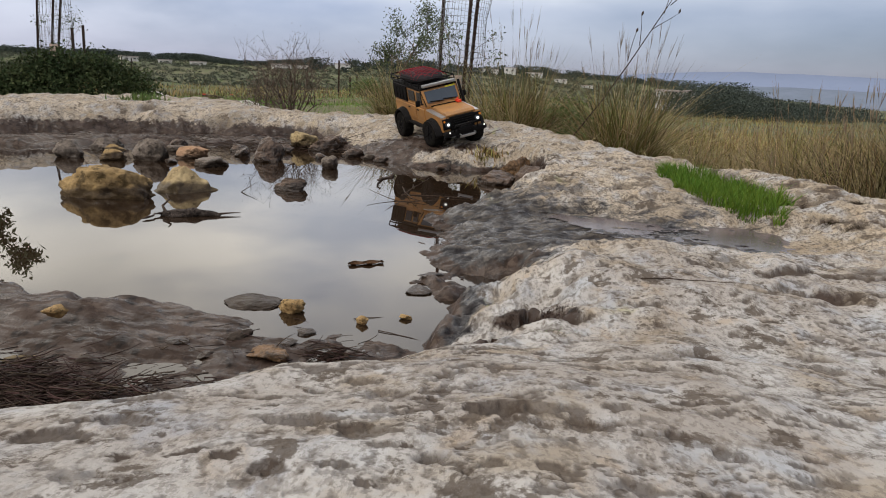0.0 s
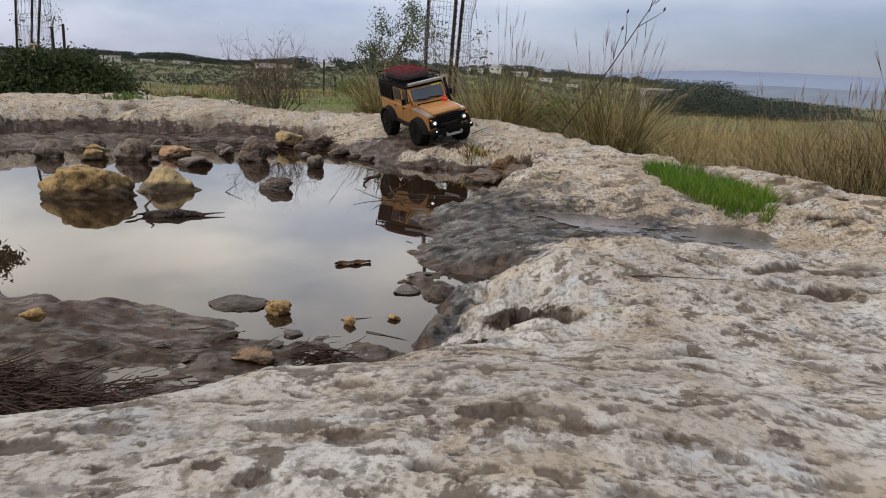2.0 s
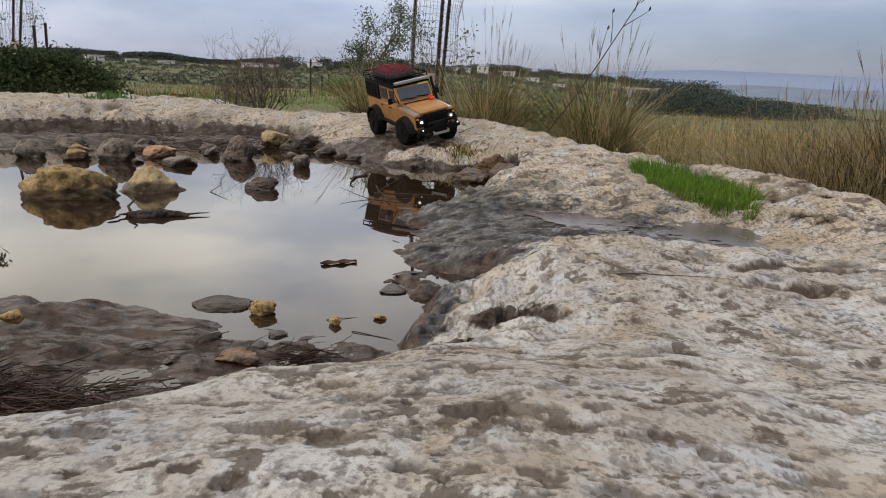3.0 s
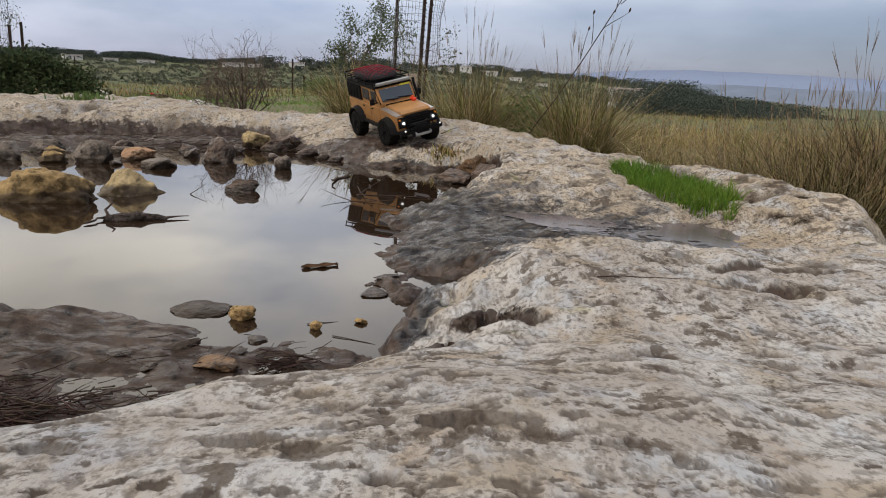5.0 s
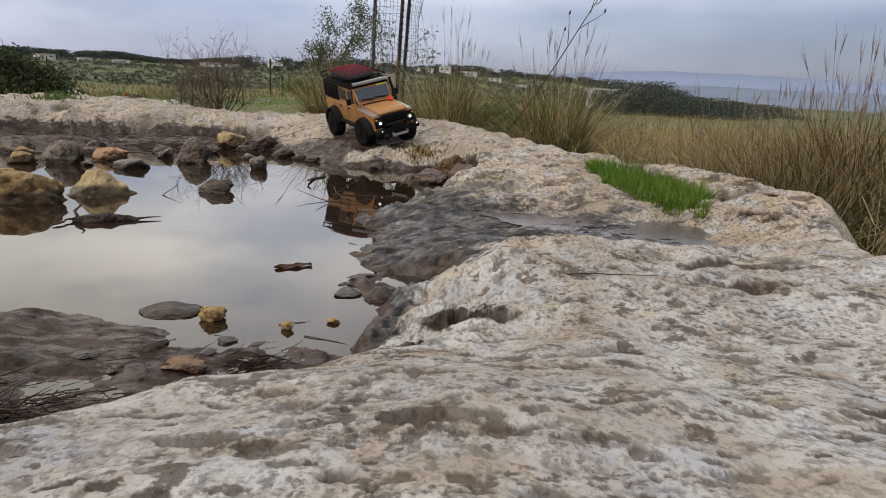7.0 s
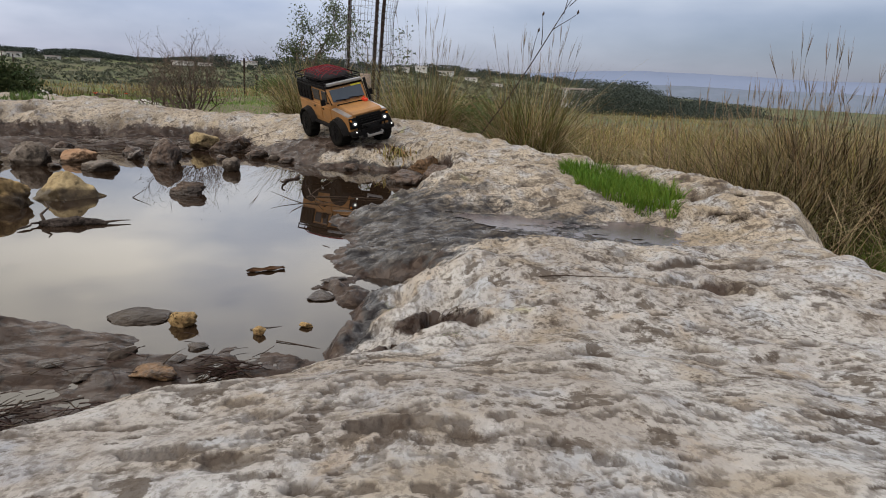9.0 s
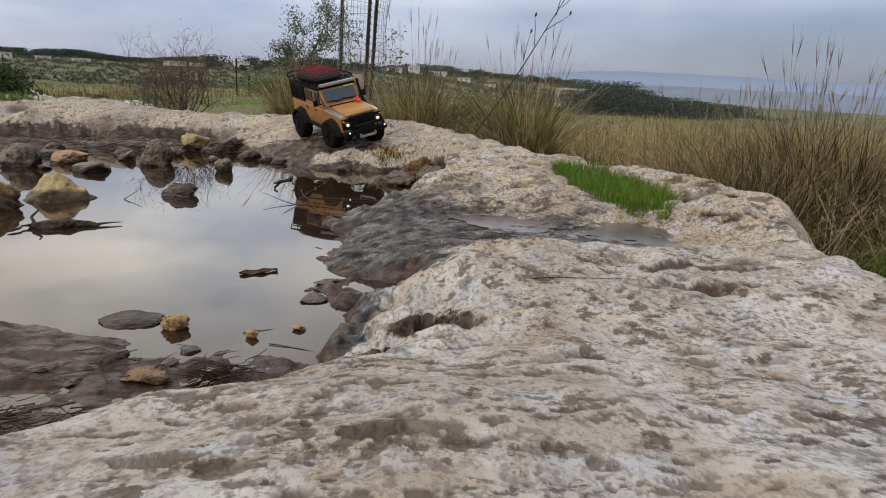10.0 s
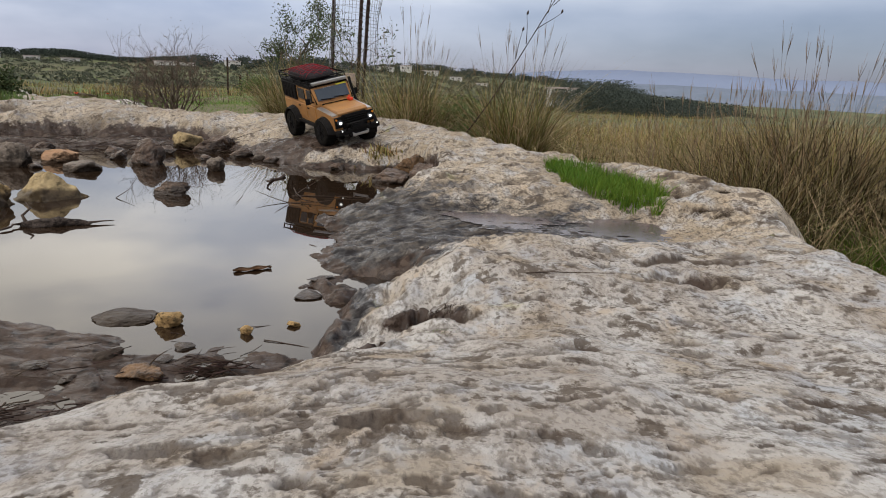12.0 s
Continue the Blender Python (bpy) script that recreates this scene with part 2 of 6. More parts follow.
    L(mth("MULTIPLY", mth("MULTIPLY", gl, mth("SUBTRACT", 0.95, mth("MULTIPLY", mud_shade, 0.3))), rng(noise_tex(40, 7, 0.66, 0.3, (0.6, 1.6, 1)), 0.43, 0.57, 0.1, 1.0)), p.inputs["Coat Weight"])
    L(rng(noise_tex(30, 5, 0.6), 0.40, 0.62, 0.05, 0.32), p.inputs["Coat Roughness"])
    h1 = noise_tex(45, 9, 0.66, 0.05)
    h2 = noise_tex(300, 5, 0.6)
    hh = mth("SUBTRACT", mth("ADD", mth("MULTIPLY", h1, 1.0), mth("MULTIPLY", h2, 0.25)), mth("MULTIPLY", cells, 0.35))
    b = N("ShaderNodeBump")
    b.inputs["Distance"].default_value = 0.007
    b.inputs["Strength"].default_value = 0.45
    L(hh, b.inputs["Height"])
    L(b.outputs[0], p.inputs["Normal"])
    film = N("ShaderNodeBump")
    film.inputs["Distance"].default_value = 0.004
    film.inputs["Strength"].default_value = 0.85
    L(noise_tex(70, 4, 0.55, 0.2, (0.7, 1.4, 1)), film.inputs["Height"])
    L(film.outputs[0], p.inputs["Coat Normal"])
    return m


def water_material(name, base, rough=0.015, bump=0.0):
    m = bpy.data.materials.new(name)
    m.use_nodes = True
    nt = m.node_tree
    p = nt.nodes["Principled BSDF"]
    p.inputs["Base Color"].default_value = (*base, 1)
    p.inputs["Roughness"].default_value = rough
    p.inputs["IOR"].default_value = 1.5
    p.inputs["Specular IOR Level"].default_value = 0.6
    n = nt.nodes.new("ShaderNodeTexNoise")
    n.inputs["Scale"].default_value = 7
    n.inputs["Detail"].default_value = 2
    tc = nt.nodes.new("ShaderNodeTexCoord")
    nt.links.new(tc.outputs["Object"], n.inputs["Vector"])
    b = nt.nodes.new("ShaderNodeBump")
    b.inputs["Strength"].default_value = bump
    b.inputs["Distance"].default_value = 0.01
    nt.links.new(n.outputs[0], b.inputs["Height"])
    nt.links.new(b.outputs[0], p.inputs["Normal"])
    return m


M_ROCK = rock_material()
M_WATER = water_material("muddy_water", (0.020, 0.012, 0.007), 0.01, 0.008)
M_FILM = water_material("rain_film", (0.085, 0.066, 0.066), 0.2, 0.12)
M_STONE_TAN = mat("tan_stone", (0.40, 0.27, 0.12), 0.75, (0.075, 0.048, 0.026), 14, 1.0, 30, amount=1.0, soaked=0.03, pocks=30)
M_STONE_GREY = mat("grey_stone", (0.22, 0.178, 0.142), 0.55, (0.03, 0.023, 0.018), 18, 1.0, 30, amount=1.0, soaked=0.02, pocks=24)
M_STONE_RED = mat("reddish_stone", (0.36, 0.20, 0.11), 0.7, (0.28, 0.19, 0.12), 16, 1.0, 30, amount=0.9, soaked=0.012, pocks=22)
M_STONE_DARK = mat("wet_dark_stone", (0.125, 0.080, 0.052), 0.35, (0.016, 0.011, 0.009), 20, 1.0, 30, amount=1.0, soaked=0.015, pocks=30)
M_STONE_BROWN = mat("brown_stone", (0.23, 0.13, 0.06), 0.45, (0.05, 0.03, 0.018), 34, 1.0, 60, amount=1.0, soaked=0.005, pocks=60)
M_PEBBLE = mat("ochre_pebble", (0.40, 0.27, 0.12), 0.6, (0.17, 0.10, 0.045), 60, 0.8, 120, amount=1.0, pocks=140)
M_STONE_PALE = mat("pale_stone", (0.47, 0.36, 0.19), 0.7, (0.12, 0.078, 0.04), 13, 1.0, 30, amount=1.0, soaked=0.03, pocks=16)
M_TWIG = mat("wet_twig", (0.045, 0.03, 0.022), 0.6, (0.09, 0.065, 0.05), 60, 0.5, 200)
M_DRIFT = mat("waterlogged_wood", (0.085, 0.066, 0.055), 0.7, (0.03, 0.022, 0.018), 40, 1.0, 90, amount=1.0, pocks=70)
M_THATCH = mat("rotting_needles", (0.034, 0.021, 0.017), 0.6, (0.075, 0.048, 0.035), 30, rnd=0.5)
M_LEAFLITTER = mat("dead_leaf", (0.17, 0.09, 0.045), 0.6, (0.08, 0.045, 0.03), 40, 0.4, 120)
M_GREEN = leafy("fresh_grass", (0.06, 0.125, 0.016), (0.135, 0.20, 0.03))
M_LAWN = leafy("meadow_grass", (0.085, 0.18, 0.03), (0.16, 0.24, 0.05))
M_DRY = leafy("dry_grass", (0.31, 0.235, 0.095), (0.125, 0.095, 0.036), 0.8)
M_DRYGREEN = leafy("half_dry_grass", (0.080, 0.076, 0.024), (0.14, 0.115, 0.045), 0.75)
M_STALK = leafy("seed_stalk", (0.22, 0.16, 0.10), (0.13, 0.09, 0.06), 0.4, 0.1)
M_OLIVE = leafy("grey_green_leaf", (0.07, 0.092, 0.045), (0.125, 0.14, 0.085), 0.5)
M_BUSH = leafy("dark_bush_leaf", (0.035, 0.052, 0.022), (0.06, 0.07, 0.03), 0.5, 0.12)
M_SHRUB = leafy("green_shrub_leaf", (0.09, 0.14, 0.045), (0.14, 0.17, 0.06), 0.45)
M_BARK = mat("bark", (0.10, 0.08, 0.065), 0.9, (0.05, 0.04, 0.03), 30, 0.8, 60)
M_BARE = mat("bare_branch", (0.12, 0.088, 0.068), 0.9, (0.06, 0.045, 0.035), 20, rnd=0.3)
M_POST = mat("rusted_post", (0.035, 0.026, 0.024), 0.75, (0.08, 0.045, 0.03), 25, 0.5, 120, metal=0.3)
M_WIRE = mat("galvanised_wire", (0.22, 0.22, 0.23), 0.55, (0.12, 0.11, 0.11), 15, metal=0.6)
M_GUARD = mat("weathered_guard", (0.42, 0.32, 0.25), 0.85, (0.25, 0.18, 0.14), 14, 0.5, 60)
M_GROUND = None
# near-black: the shade deep in the grass is put into this colour
M_UNDER = leafy("shade_dark_grass", (0.018, 0.013, 0.007), (0.042, 0.03, 0.015), 0.8)
# pine green lightened a little for the haze of distance
M_PINE = leafy("far_pine", (0.045, 0.056, 0.046), (0.060, 0.070, 0.055), 0.2, 0.05)
M_SCRUB = leafy("far_scrub", (0.064, 0.075, 0.050), (0.10, 0.102, 0.072), 0.3, 0.05)
M_HOUSE = mat("white_plaster", (0.70, 0.68, 0.64), 0.9, (0.45, 0.42, 0.38), 0.3)
M_PANE = mat("dark_pane", (0.04, 0.045, 0.05), 0.2)
M_ROOF = mat("flat_roof", (0.42, 0.36, 0.33), 0.9, (0.32, 0.26, 0.24), 0.4)
# haze of distance is mixed into the two colours below
M_RIDGE = mat("haze_blue_slope", (0.20, 0.235, 0.32), 1.0, (0.18, 0.215, 0.295), 0.004, spec=0.0)
M_PLAIN = mat("haze_pale_plain", (0.175, 0.20, 0.25), 1.0, (0.12, 0.145, 0.175), 0.012, spec=0.0)
M_FLOWER = mat("red_petal", (0.75, 0.06, 0.02), 0.5, (0.5, 0.03, 0.01), 40)


# ---------------------------------------------------------------- noise and mesh helpers
RNG = np.random.default_rng(7)
PERM = RNG.permutation(4096)


def vn(x, y, seed=0):
    """Smooth value noise, -1 to 1."""
    xi, yi = np.floor(x).astype(int), np.floor(y).astype(int)
    fx, fy = x - xi, y - yi
    u, v = fx * fx * fx * (fx * (fx * 6 - 15) + 10), fy * fy * fy * (fy * (fy * 6 - 15) + 10)

    def h(a, b):
        return PERM[(PERM[(a + seed * 131) & 4095] + b) & 4095] / 2047.5 - 1

    return (h(xi, yi) * (1 - u) + h(xi + 1, yi) * u) * (1 - v) + (h(xi, yi + 1) * (1 - u) + h(xi + 1, yi + 1) * u) * v


def fbm(x, y, scale, octaves=5, gain=0.5, seed=0):
    s, a = np.zeros_like(x, dtype=float), 1.0
    for o in range(octaves):
        s = s + a * vn(x * scale * 2 ** o + 17.3 * o, y * scale * 2 ** o - 9.1 * o, seed + o)
        a *= gain
    return s


def sm(t):
    t = np.clip(t, 0, 1)
    return t * t * (3 - 2 * t)


def gauss(x, y, cx, cy, sx, sy=None):
    return np.exp(-((x - cx) / sx) ** 2 - ((y - cy) / (sy or sx)) ** 2)


def outline_distance(x, y, ring):
    """Signed distance to a closed outline: positive outside."""
    best = np.full(x.shape, 1e9)
    inside = np.zeros(x.shape, bool)
    for (ax, ay), (bx, by) in zip(ring, ring[1:] + ring[:1]):
        ex, ey = bx - ax, by - ay
        t = np.clip(((x - ax) * ex + (y - ay) * ey) / (ex * ex + ey * ey), 0, 1)
        best = np.minimum(best, (x - ax - t * ex) ** 2 + (y - ay - t * ey) ** 2)
        cross = ((ay > y) != (by > y)) & (x < ex * (y - ay) / ((by - ay) or 1e-9) + ax)
        inside ^= cross
    return np.where(inside, -1, 1) * np.sqrt(best)


def np_mesh(name, verts, faces, material, smooth=True):
    me = bpy.data.meshes.new(name)
    me.from_pydata([tuple(v) for v in verts] if not isinstance(verts, np.ndarray) else verts.tolist(), [], faces if isinstance(faces, list) else faces.tolist())
    me.materials.append(material)
    if smooth:
        me.polygons.foreach_set("use_smooth", np.ones(len(me.polygons), bool))
    me.update()
    return me


def part(name, bm, material, parent=None, label="", smooth=False):
    """One bmesh as one mesh object under a thing or a part."""
    me = bpy.data.meshes.new(name)
    bm.to_mesh(me)
    bm.free()
    me.materials.append(material)
    if smooth:
        me.polygons.foreach_set("use_smooth", np.ones(len(me.polygons), bool))
    ob = new(name, me)
    ob.parent = parent
    if label:
        ob["label"] = label
    return ob


def np_part(name, me, parent, label=""):
    ob = new(name, me)
    ob.parent = parent
    if label:
        ob["label"] = label
    return ob


def tubes(lines, sides=6):
    """Tapered tubes along lines of (point, radius): verts, faces."""
    V, F = [], []
    for line in lines:
        base = len(V)
        pts = [Vector(p) for p, _ in line]
        for i, (p, r) in enumerate(line):
            d = (pts[min(i + 1, len(pts) - 1)] - pts[max(i - 1, 0)]).normalized()
            a = d.orthogonal().normalized()
            b = d.cross(a)
            for k in range(sides):
                w = 2 * math.pi * k / sides
                V.append(tuple(pts[i] + (a * math.cos(w) + b * math.sin(w)) * r))
        for i in range(len(line) - 1):
            for k in range(sides):
                k2 = (k + 1) % sides
                F.append([base + i * sides + k, base + i * sides + k2, base + (i + 1) * sides + k2, base + (i + 1) * sides + k])
        F.append([base + k for k in range(sides)][::-1])
        F.append([base + (len(line) - 1) * sides + k for k in range(sides)])
    return V, F


def blades(roots, heights, widths, lean, rng, segs=3, heading=None, droop=0.6):
    """Grass: curved tapering ribbons from roots (n x 3)."""
    n = len(roots)
    ang = rng.uniform(0, 2 * math.pi, n) if heading is None else heading
    face = ang + math.pi / 2 + rng.normal(0, 0.5, n)
    V = np.zeros((n, 2 * segs + 1, 3))
    side = np.stack([np.cos(face), np.sin(face), np.zeros(n)], 1)
    out = np.stack([np.cos(ang), np.sin(ang), np.zeros(n)], 1)
    curl = rng.normal(0, 0.16, n)
    for s in range(segs + 1):
        t = s / segs
        off = out * (heights * lean * (t * 0.5 + droop * t * t))[:, None]
        up = heights * t * np.sqrt(np.clip(1 - (lean * t * 0.8) ** 2, 0.15, 1))
        c = roots + off + side * (heights * curl * t * t)[:, None]
        c[:, 2] += up
        if s < segs:
            w = widths * (1 - 0.75 * t) * 0.5
            V[:, 2 * s] = c - side * w[:, None]
            V[:, 2 * s + 1] = c + side * w[:, None]
        else:
            V[:, 2 * segs] = c
    k = 2 * segs + 1
    F = []
    for i in range(n):
        b = i * k
        for s in range(segs - 1):
            F.append([b + 2 * s, b + 2 * s + 1, b + 2 * s + 3, b + 2 * s + 2])
        F.append([b + 2 * segs - 2, b + 2 * segs - 1, b + 2 * segs])
    return V.reshape(-1, 3), F


def leaves(points, size, rng, aspect=0.4):
    """Small pointed leaves in every direction at the points."""
    n = len(points)
    a = rng.normal(size=(n, 3))
    a /= np.linalg.norm(a, axis=1)[:, None]
    b = np.cross(a, rng.normal(size=(n, 3)))
    b /= np.linalg.norm(b, axis=1)[:, None]
    s = size * rng.uniform(0.6, 1.3, n)[:, None]
    V = np.stack([points - a * s, points + b * s * aspect, points + a * s, points - b * s * aspect], 1).reshape(-1, 3)
    F = (np.arange(n)[:, None] * 4 + np.arange(4)).tolist()
    return V, F


def clumps(points, sizes, rng, squash=1.0, rough=0.3):
    """Small uneven masses of foliage far off: verts, faces."""
    base = np.array([(1, 0, 0), (-1, 0, 0), (0, 1, 0), (0, -1, 0), (0, 0, 1), (0, 0, -1)], float)
    tri = np.array([(0, 2, 4), (2, 1, 4), (1, 3, 4), (3, 0, 4), (2, 0, 5), (1, 2, 5), (3, 1, 5), (0, 3, 5)])
    n = len(points)
    k = len(base)
    j = 1 + rng.uniform(-rough, rough, (n, k))
    V = base[None] * j[:, :, None] * np.asarray(sizes)[:, None, None]
    V[:, :, 2] *= squash
    V += np.asarray(points)[:, None]
    F = (tri[None] + (np.arange(n) * k)[:, None, None]).reshape(-1, 3)
    return V.reshape(-1, 3), F.tolist()


# ---------------------------------------------------------------- the rock slab and its pool
SHORE = [(-0.45, 0.27), (-0.26, 0.41), (-0.17, 0.49), (-0.105, 0.59), (-0.08, 0.67), (-0.062, 0.73), (-0.075, 0.80), (-0.065, 0.87),
         (-0.12, 0.89), (-0.14, 0.93), (-0.10, 0.99), (-0.11, 1.10), (-0.15, 1.17), (-0.10, 1.29), (-0.17, 1.43), (-0.13, 1.50),
         (-0.05, 1.55), (0.03, 1.68), (0.10, 1.85), (0.11, 2.04), (0.03, 2.24), (-0.14, 2.27), (-0.30, 2.30), (-0.43, 2.38),
         (-0.57, 2.52), (-0.75, 2.85), (-1.06, 3.0), (-1.55, 2.95), (-1.85, 2.85), (-2.3, 2.5), (-2.5, 1.7), (-1.9, 1.0), (-1.1, 0.45)]
SLAB = [(0.60, -0.9), (0.64, 0.3), (0.72, 0.88), (0.78, 1.03), (0.88, 1.3), (0.86, 1.5), (0.76, 1.78), (0.64, 2.0), (0.5, 2.25),
        (0.34, 2.6), (0.24, 2.95), (0.1, 3.4), (-0.2, 3.6), (-0.7, 3.5), (-1.25, 3.45), (-1.8, 4.0), (-2.5, 3.9), (-3.4, 3.3),
        (-3.5, 1.5), (-2.6, 0.1), (-1.5, -0.7), (-0.5, -1.2), (0.3, -1.2)]


FILMS = [(0.205, 1.275, 0.155, 0.11, 0.042), (0.455, 1.20, 0.17, 0.13, 0.042)]
# hollows weathered into the rock: x, y, size, depth
HOLLOWS = [(0.60, 1.40, 0.03, 0.02), (0.632, 1.372, 0.026, 0.02), (0.672, 1.355, 0.028, 0.02), (0.71, 1.335, 0.028, 0.02), (0.53, 1.79, 0.02, 0.012), (0.575, 1.73, 0.022, 0.016), (0.603, 1.637, 0.022, 0.016), (0.602, 1.53, 0.022, 0.016), (0.626, 1.22, 0.014, 0.004), (0.64, 1.17, 0.022, 0.004), (0.705, 1.29, 0.016, 0.004), (0.115, 1.0, 0.03, 0.006),
           (-1.40, 3.03, 0.07, 0.05), (-0.80, 2.97, 0.05, 0.04), (-1.75, 3.05, 0.05, 0.03), (-0.028, 0.965, 0.055, 0.03), (0.172, 0.788, 0.009, 0.008),
           (0.368, 0.696, 0.022, 0.007), (0.268, 0.506, 0.014, 0.006), (0.012, 0.316, 0.009, 0.005), (-0.002, 0.295, 0.006, 0.005), (0.16, 0.477, 0.017, 0.005),
           (-0.031, 0.233, 0.008, 0.004), (0.086, 0.532, 0.010, 0.005), (0.367, 0.516, 0.014, 0.005), (-0.058, 0.335, 0.006, 0.004), (0.162, 1.13, 0.05, 0.008),
           (0.126, 0.422, 0.007, 0.004), (0.479, 0.821, 0.03, 0.008), (-0.115, 0.34, 0.006, 0.004), (0.63, 1.33, 0.018, 0.012), (0.66, 1.47, 0.022, 0.012), (0.60, 1.72, 0.02, 0.01)]


CRACKS = [([(-0.008, 0.617), (0.022, 0.628), (0.036, 0.662), (0.044, 0.632), (0.080, 0.598)], 0.011, 0.017),
          ([(-0.065, 0.556), (-0.032, 0.570), (-0.001, 0.595), (0.036, 0.612)], 0.009, 0.016),
          ([(0.575, 1.735), (0.60, 1.64), (0.605, 1.52), (0.585, 1.42)], 0.016, 0.02),
          ([(0.62, 1.245), (0.66, 1.20), (0.70, 1.13)], 0.008, 0.006),
          ([(0.33, 0.78), (0.40, 0.80), (0.46, 0.775)], 0.012, 0.007),
          ([(0.36, 0.70), (0.42, 0.69)], 0.012, 0.007)]
RP = random.Random(19)
POCKS = []
for _ in range(1000):
    py = 0.12 + 1.9 * RP.random() ** 1.35
    POCKS.append((RP.uniform(-0.45, 0.85) * min(1, 0.25 + py), py, RP.uniform(0.0022, 0.0085) * (0.5 + 0.9 * py) * (2.0 if RP.random() < 0.1 else 1.0), RP.uniform(1.1, 2.6), RP.uniform(0.45, 1.0)))


def rock(x, y, fine=True):
    """Height of the slab, how wet and muddy it is, and the darkening of its pits and cracks."""
    warp = 0.006 + 0.020 * sm((y - 0.5) / 0.3)
    wx = x + warp * fbm(x, y, 10, 5, 0.6, 3)
    wy = y + warp * fbm(x, y, 10, 5, 0.6, 11)
    sd = outline_distance(wx, wy, SHORE)
    so = outline_distance(x + 0.03 * fbm(x, y, 5, 3, 0.5, 21), y, SLAB)
    right = sm((x + 0.35) / 0.35)
    far = sm((y - 1.9) / 0.5)
    top = 0.104 + 0.075 * sm(1 - (y - 0.05) / 0.55) * sm(1.2 - np.abs(x) * 0.6)
    top += 0.012 * far - 0.034 * gauss(x, y, -0.3, 2.66, 0.4, 0.24) + 0.035 * far * sm((-x - 0.9) / 0.8)
    top -= 0.017 * gauss(x, y, 0.0, 0.57, 0.15, 0.13)
    top -= 0.030 * gauss(x, y, 0.0, 0.83, 0.09, 0.09)
    top -= 0.018 * gauss(x, y, -0.38, 0.33, 0.17, 0.14)
    top -= 0.010 * gauss(x, y, -0.08, 0.47, 0.07, 0.07)
    yc = 1.24 - 0.22 * np.maximum(x, 0)
    channel = np.exp(-((y - yc) / 0.23) ** 2) * sm((0.85 - x) / 0.35) * sm((x + 0.5) / 0.3)
    top -= 0.062 * channel
    top -= 0.035 * gauss(x, y, 0.50, 1.55, 0.14, 0.24)
    top += 0.012 * gauss(x, y, 0.72, 1.2, 0.1, 0.25) + 0.014 * gauss(x, y, 0.67, 1.58, 0.05, 0.16)
    top += 0.010 * fbm(x, y, 3.2, 3, 0.5, 31) + 0.006 * fbm(x, y, 9, 3, 0.5, 35)
    mudslope = np.exp(-((y - 1.2) / 0.3) ** 2) * right
    w = 0.11 + 0.15 * gauss(x, y, 0.03, 0.64, 0.12, 0.09) + 0.20 * mudslope + 0.27 * far * sm((x + 0.9) / 0.4) * sm((0.1 - x) / 0.15) + 0.10 * far * sm((-0.5 - x) / 0.3) - 0.07 * gauss(x, y, 0.12, 1.98, 0.15, 0.2)
    rise = np.clip(sd / w, 0, 1)
    z = top * (1 - (1 - rise) ** 2)
    z = z * (1 - 0.72 * gauss(x, y, -0.02, 0.945, 0.075, 0.075))
    # pool bed: deep in the middle, mud shelves near and far
    edge = 0.71 - 0.286 * (x + 0.2)
    near = sm((edge - y) / 0.07 + 0.5 + 0.6 * fbm(x, y, 7, 3, 0.5, 41))
    farmud = sm((y - 2.54 + 0.5 * np.maximum(-x - 1.3, 0)) / 0.3 + 0.25 * fbm(x, y, 6, 3, 0.5, 45)) * sm((-x - 0.55) / 0.2)
    bed = -0.07 + 0.0688 * near + 0.092 * farmud
    bed += near * (0.0012 + 0.016 * sm((0.60 - y) / 0.1) + 0.0062 * fbm(x, y, 11, 5, 0.6, 51) + 0.019 * gauss(x, y, -0.60, 0.70, 0.19, 0.09)) + farmud * 0.014 * fbm(x, y, 8, 4, 0.5, 55)
    bed = np.maximum(bed, -0.07 + 0.075 * gauss(x, y, -0.12, 0.67, 0.10, 0.07) + 0.004 * fbm(x, y, 30, 4, 0.6, 57))
    bed = np.where(sd < 0, bed * sm(-sd / 0.05), 0)
    z = np.where(sd < 0, bed, z)
    z -= 0.45 * sm((so + 0.12) / 0.28) * (so > -0.12)
    z -= 0.5 * np.clip(so - 0.1, 0, 1)
    outside = sm(sd / 0.04)
    # flat floors of the rain puddles
    calm = np.zeros_like(x)
    for fx, fy, fr, fs, level in FILMS:
        e = np.hypot((x - fx) / fr, (y - fy) / fs) + 0.22 * fbm(x, y, 16, 4, 0.5, 15)
        k = sm((1.0 - e) / 0.5)
        z = z + (level + 0.0008 * fbm(x, y, 30, 4, 0.55, 17) - z) * k
        calm = np.maximum(calm, k)
    # pits and ledges; the mask colours recesses dark, as fill and shade
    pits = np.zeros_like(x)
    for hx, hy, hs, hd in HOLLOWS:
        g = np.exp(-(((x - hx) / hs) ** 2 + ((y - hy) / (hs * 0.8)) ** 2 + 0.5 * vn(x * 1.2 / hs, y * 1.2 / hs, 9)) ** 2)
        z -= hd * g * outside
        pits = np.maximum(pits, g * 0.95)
    # deep cracks with a sharp lip; shade painted a little wider than cut
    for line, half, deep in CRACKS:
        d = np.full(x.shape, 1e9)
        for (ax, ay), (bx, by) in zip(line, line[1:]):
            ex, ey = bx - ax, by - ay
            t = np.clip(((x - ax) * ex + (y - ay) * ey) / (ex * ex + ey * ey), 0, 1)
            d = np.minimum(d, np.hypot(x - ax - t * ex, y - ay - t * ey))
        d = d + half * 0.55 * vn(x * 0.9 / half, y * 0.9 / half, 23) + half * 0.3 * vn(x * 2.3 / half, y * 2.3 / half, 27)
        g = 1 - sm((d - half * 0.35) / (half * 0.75))
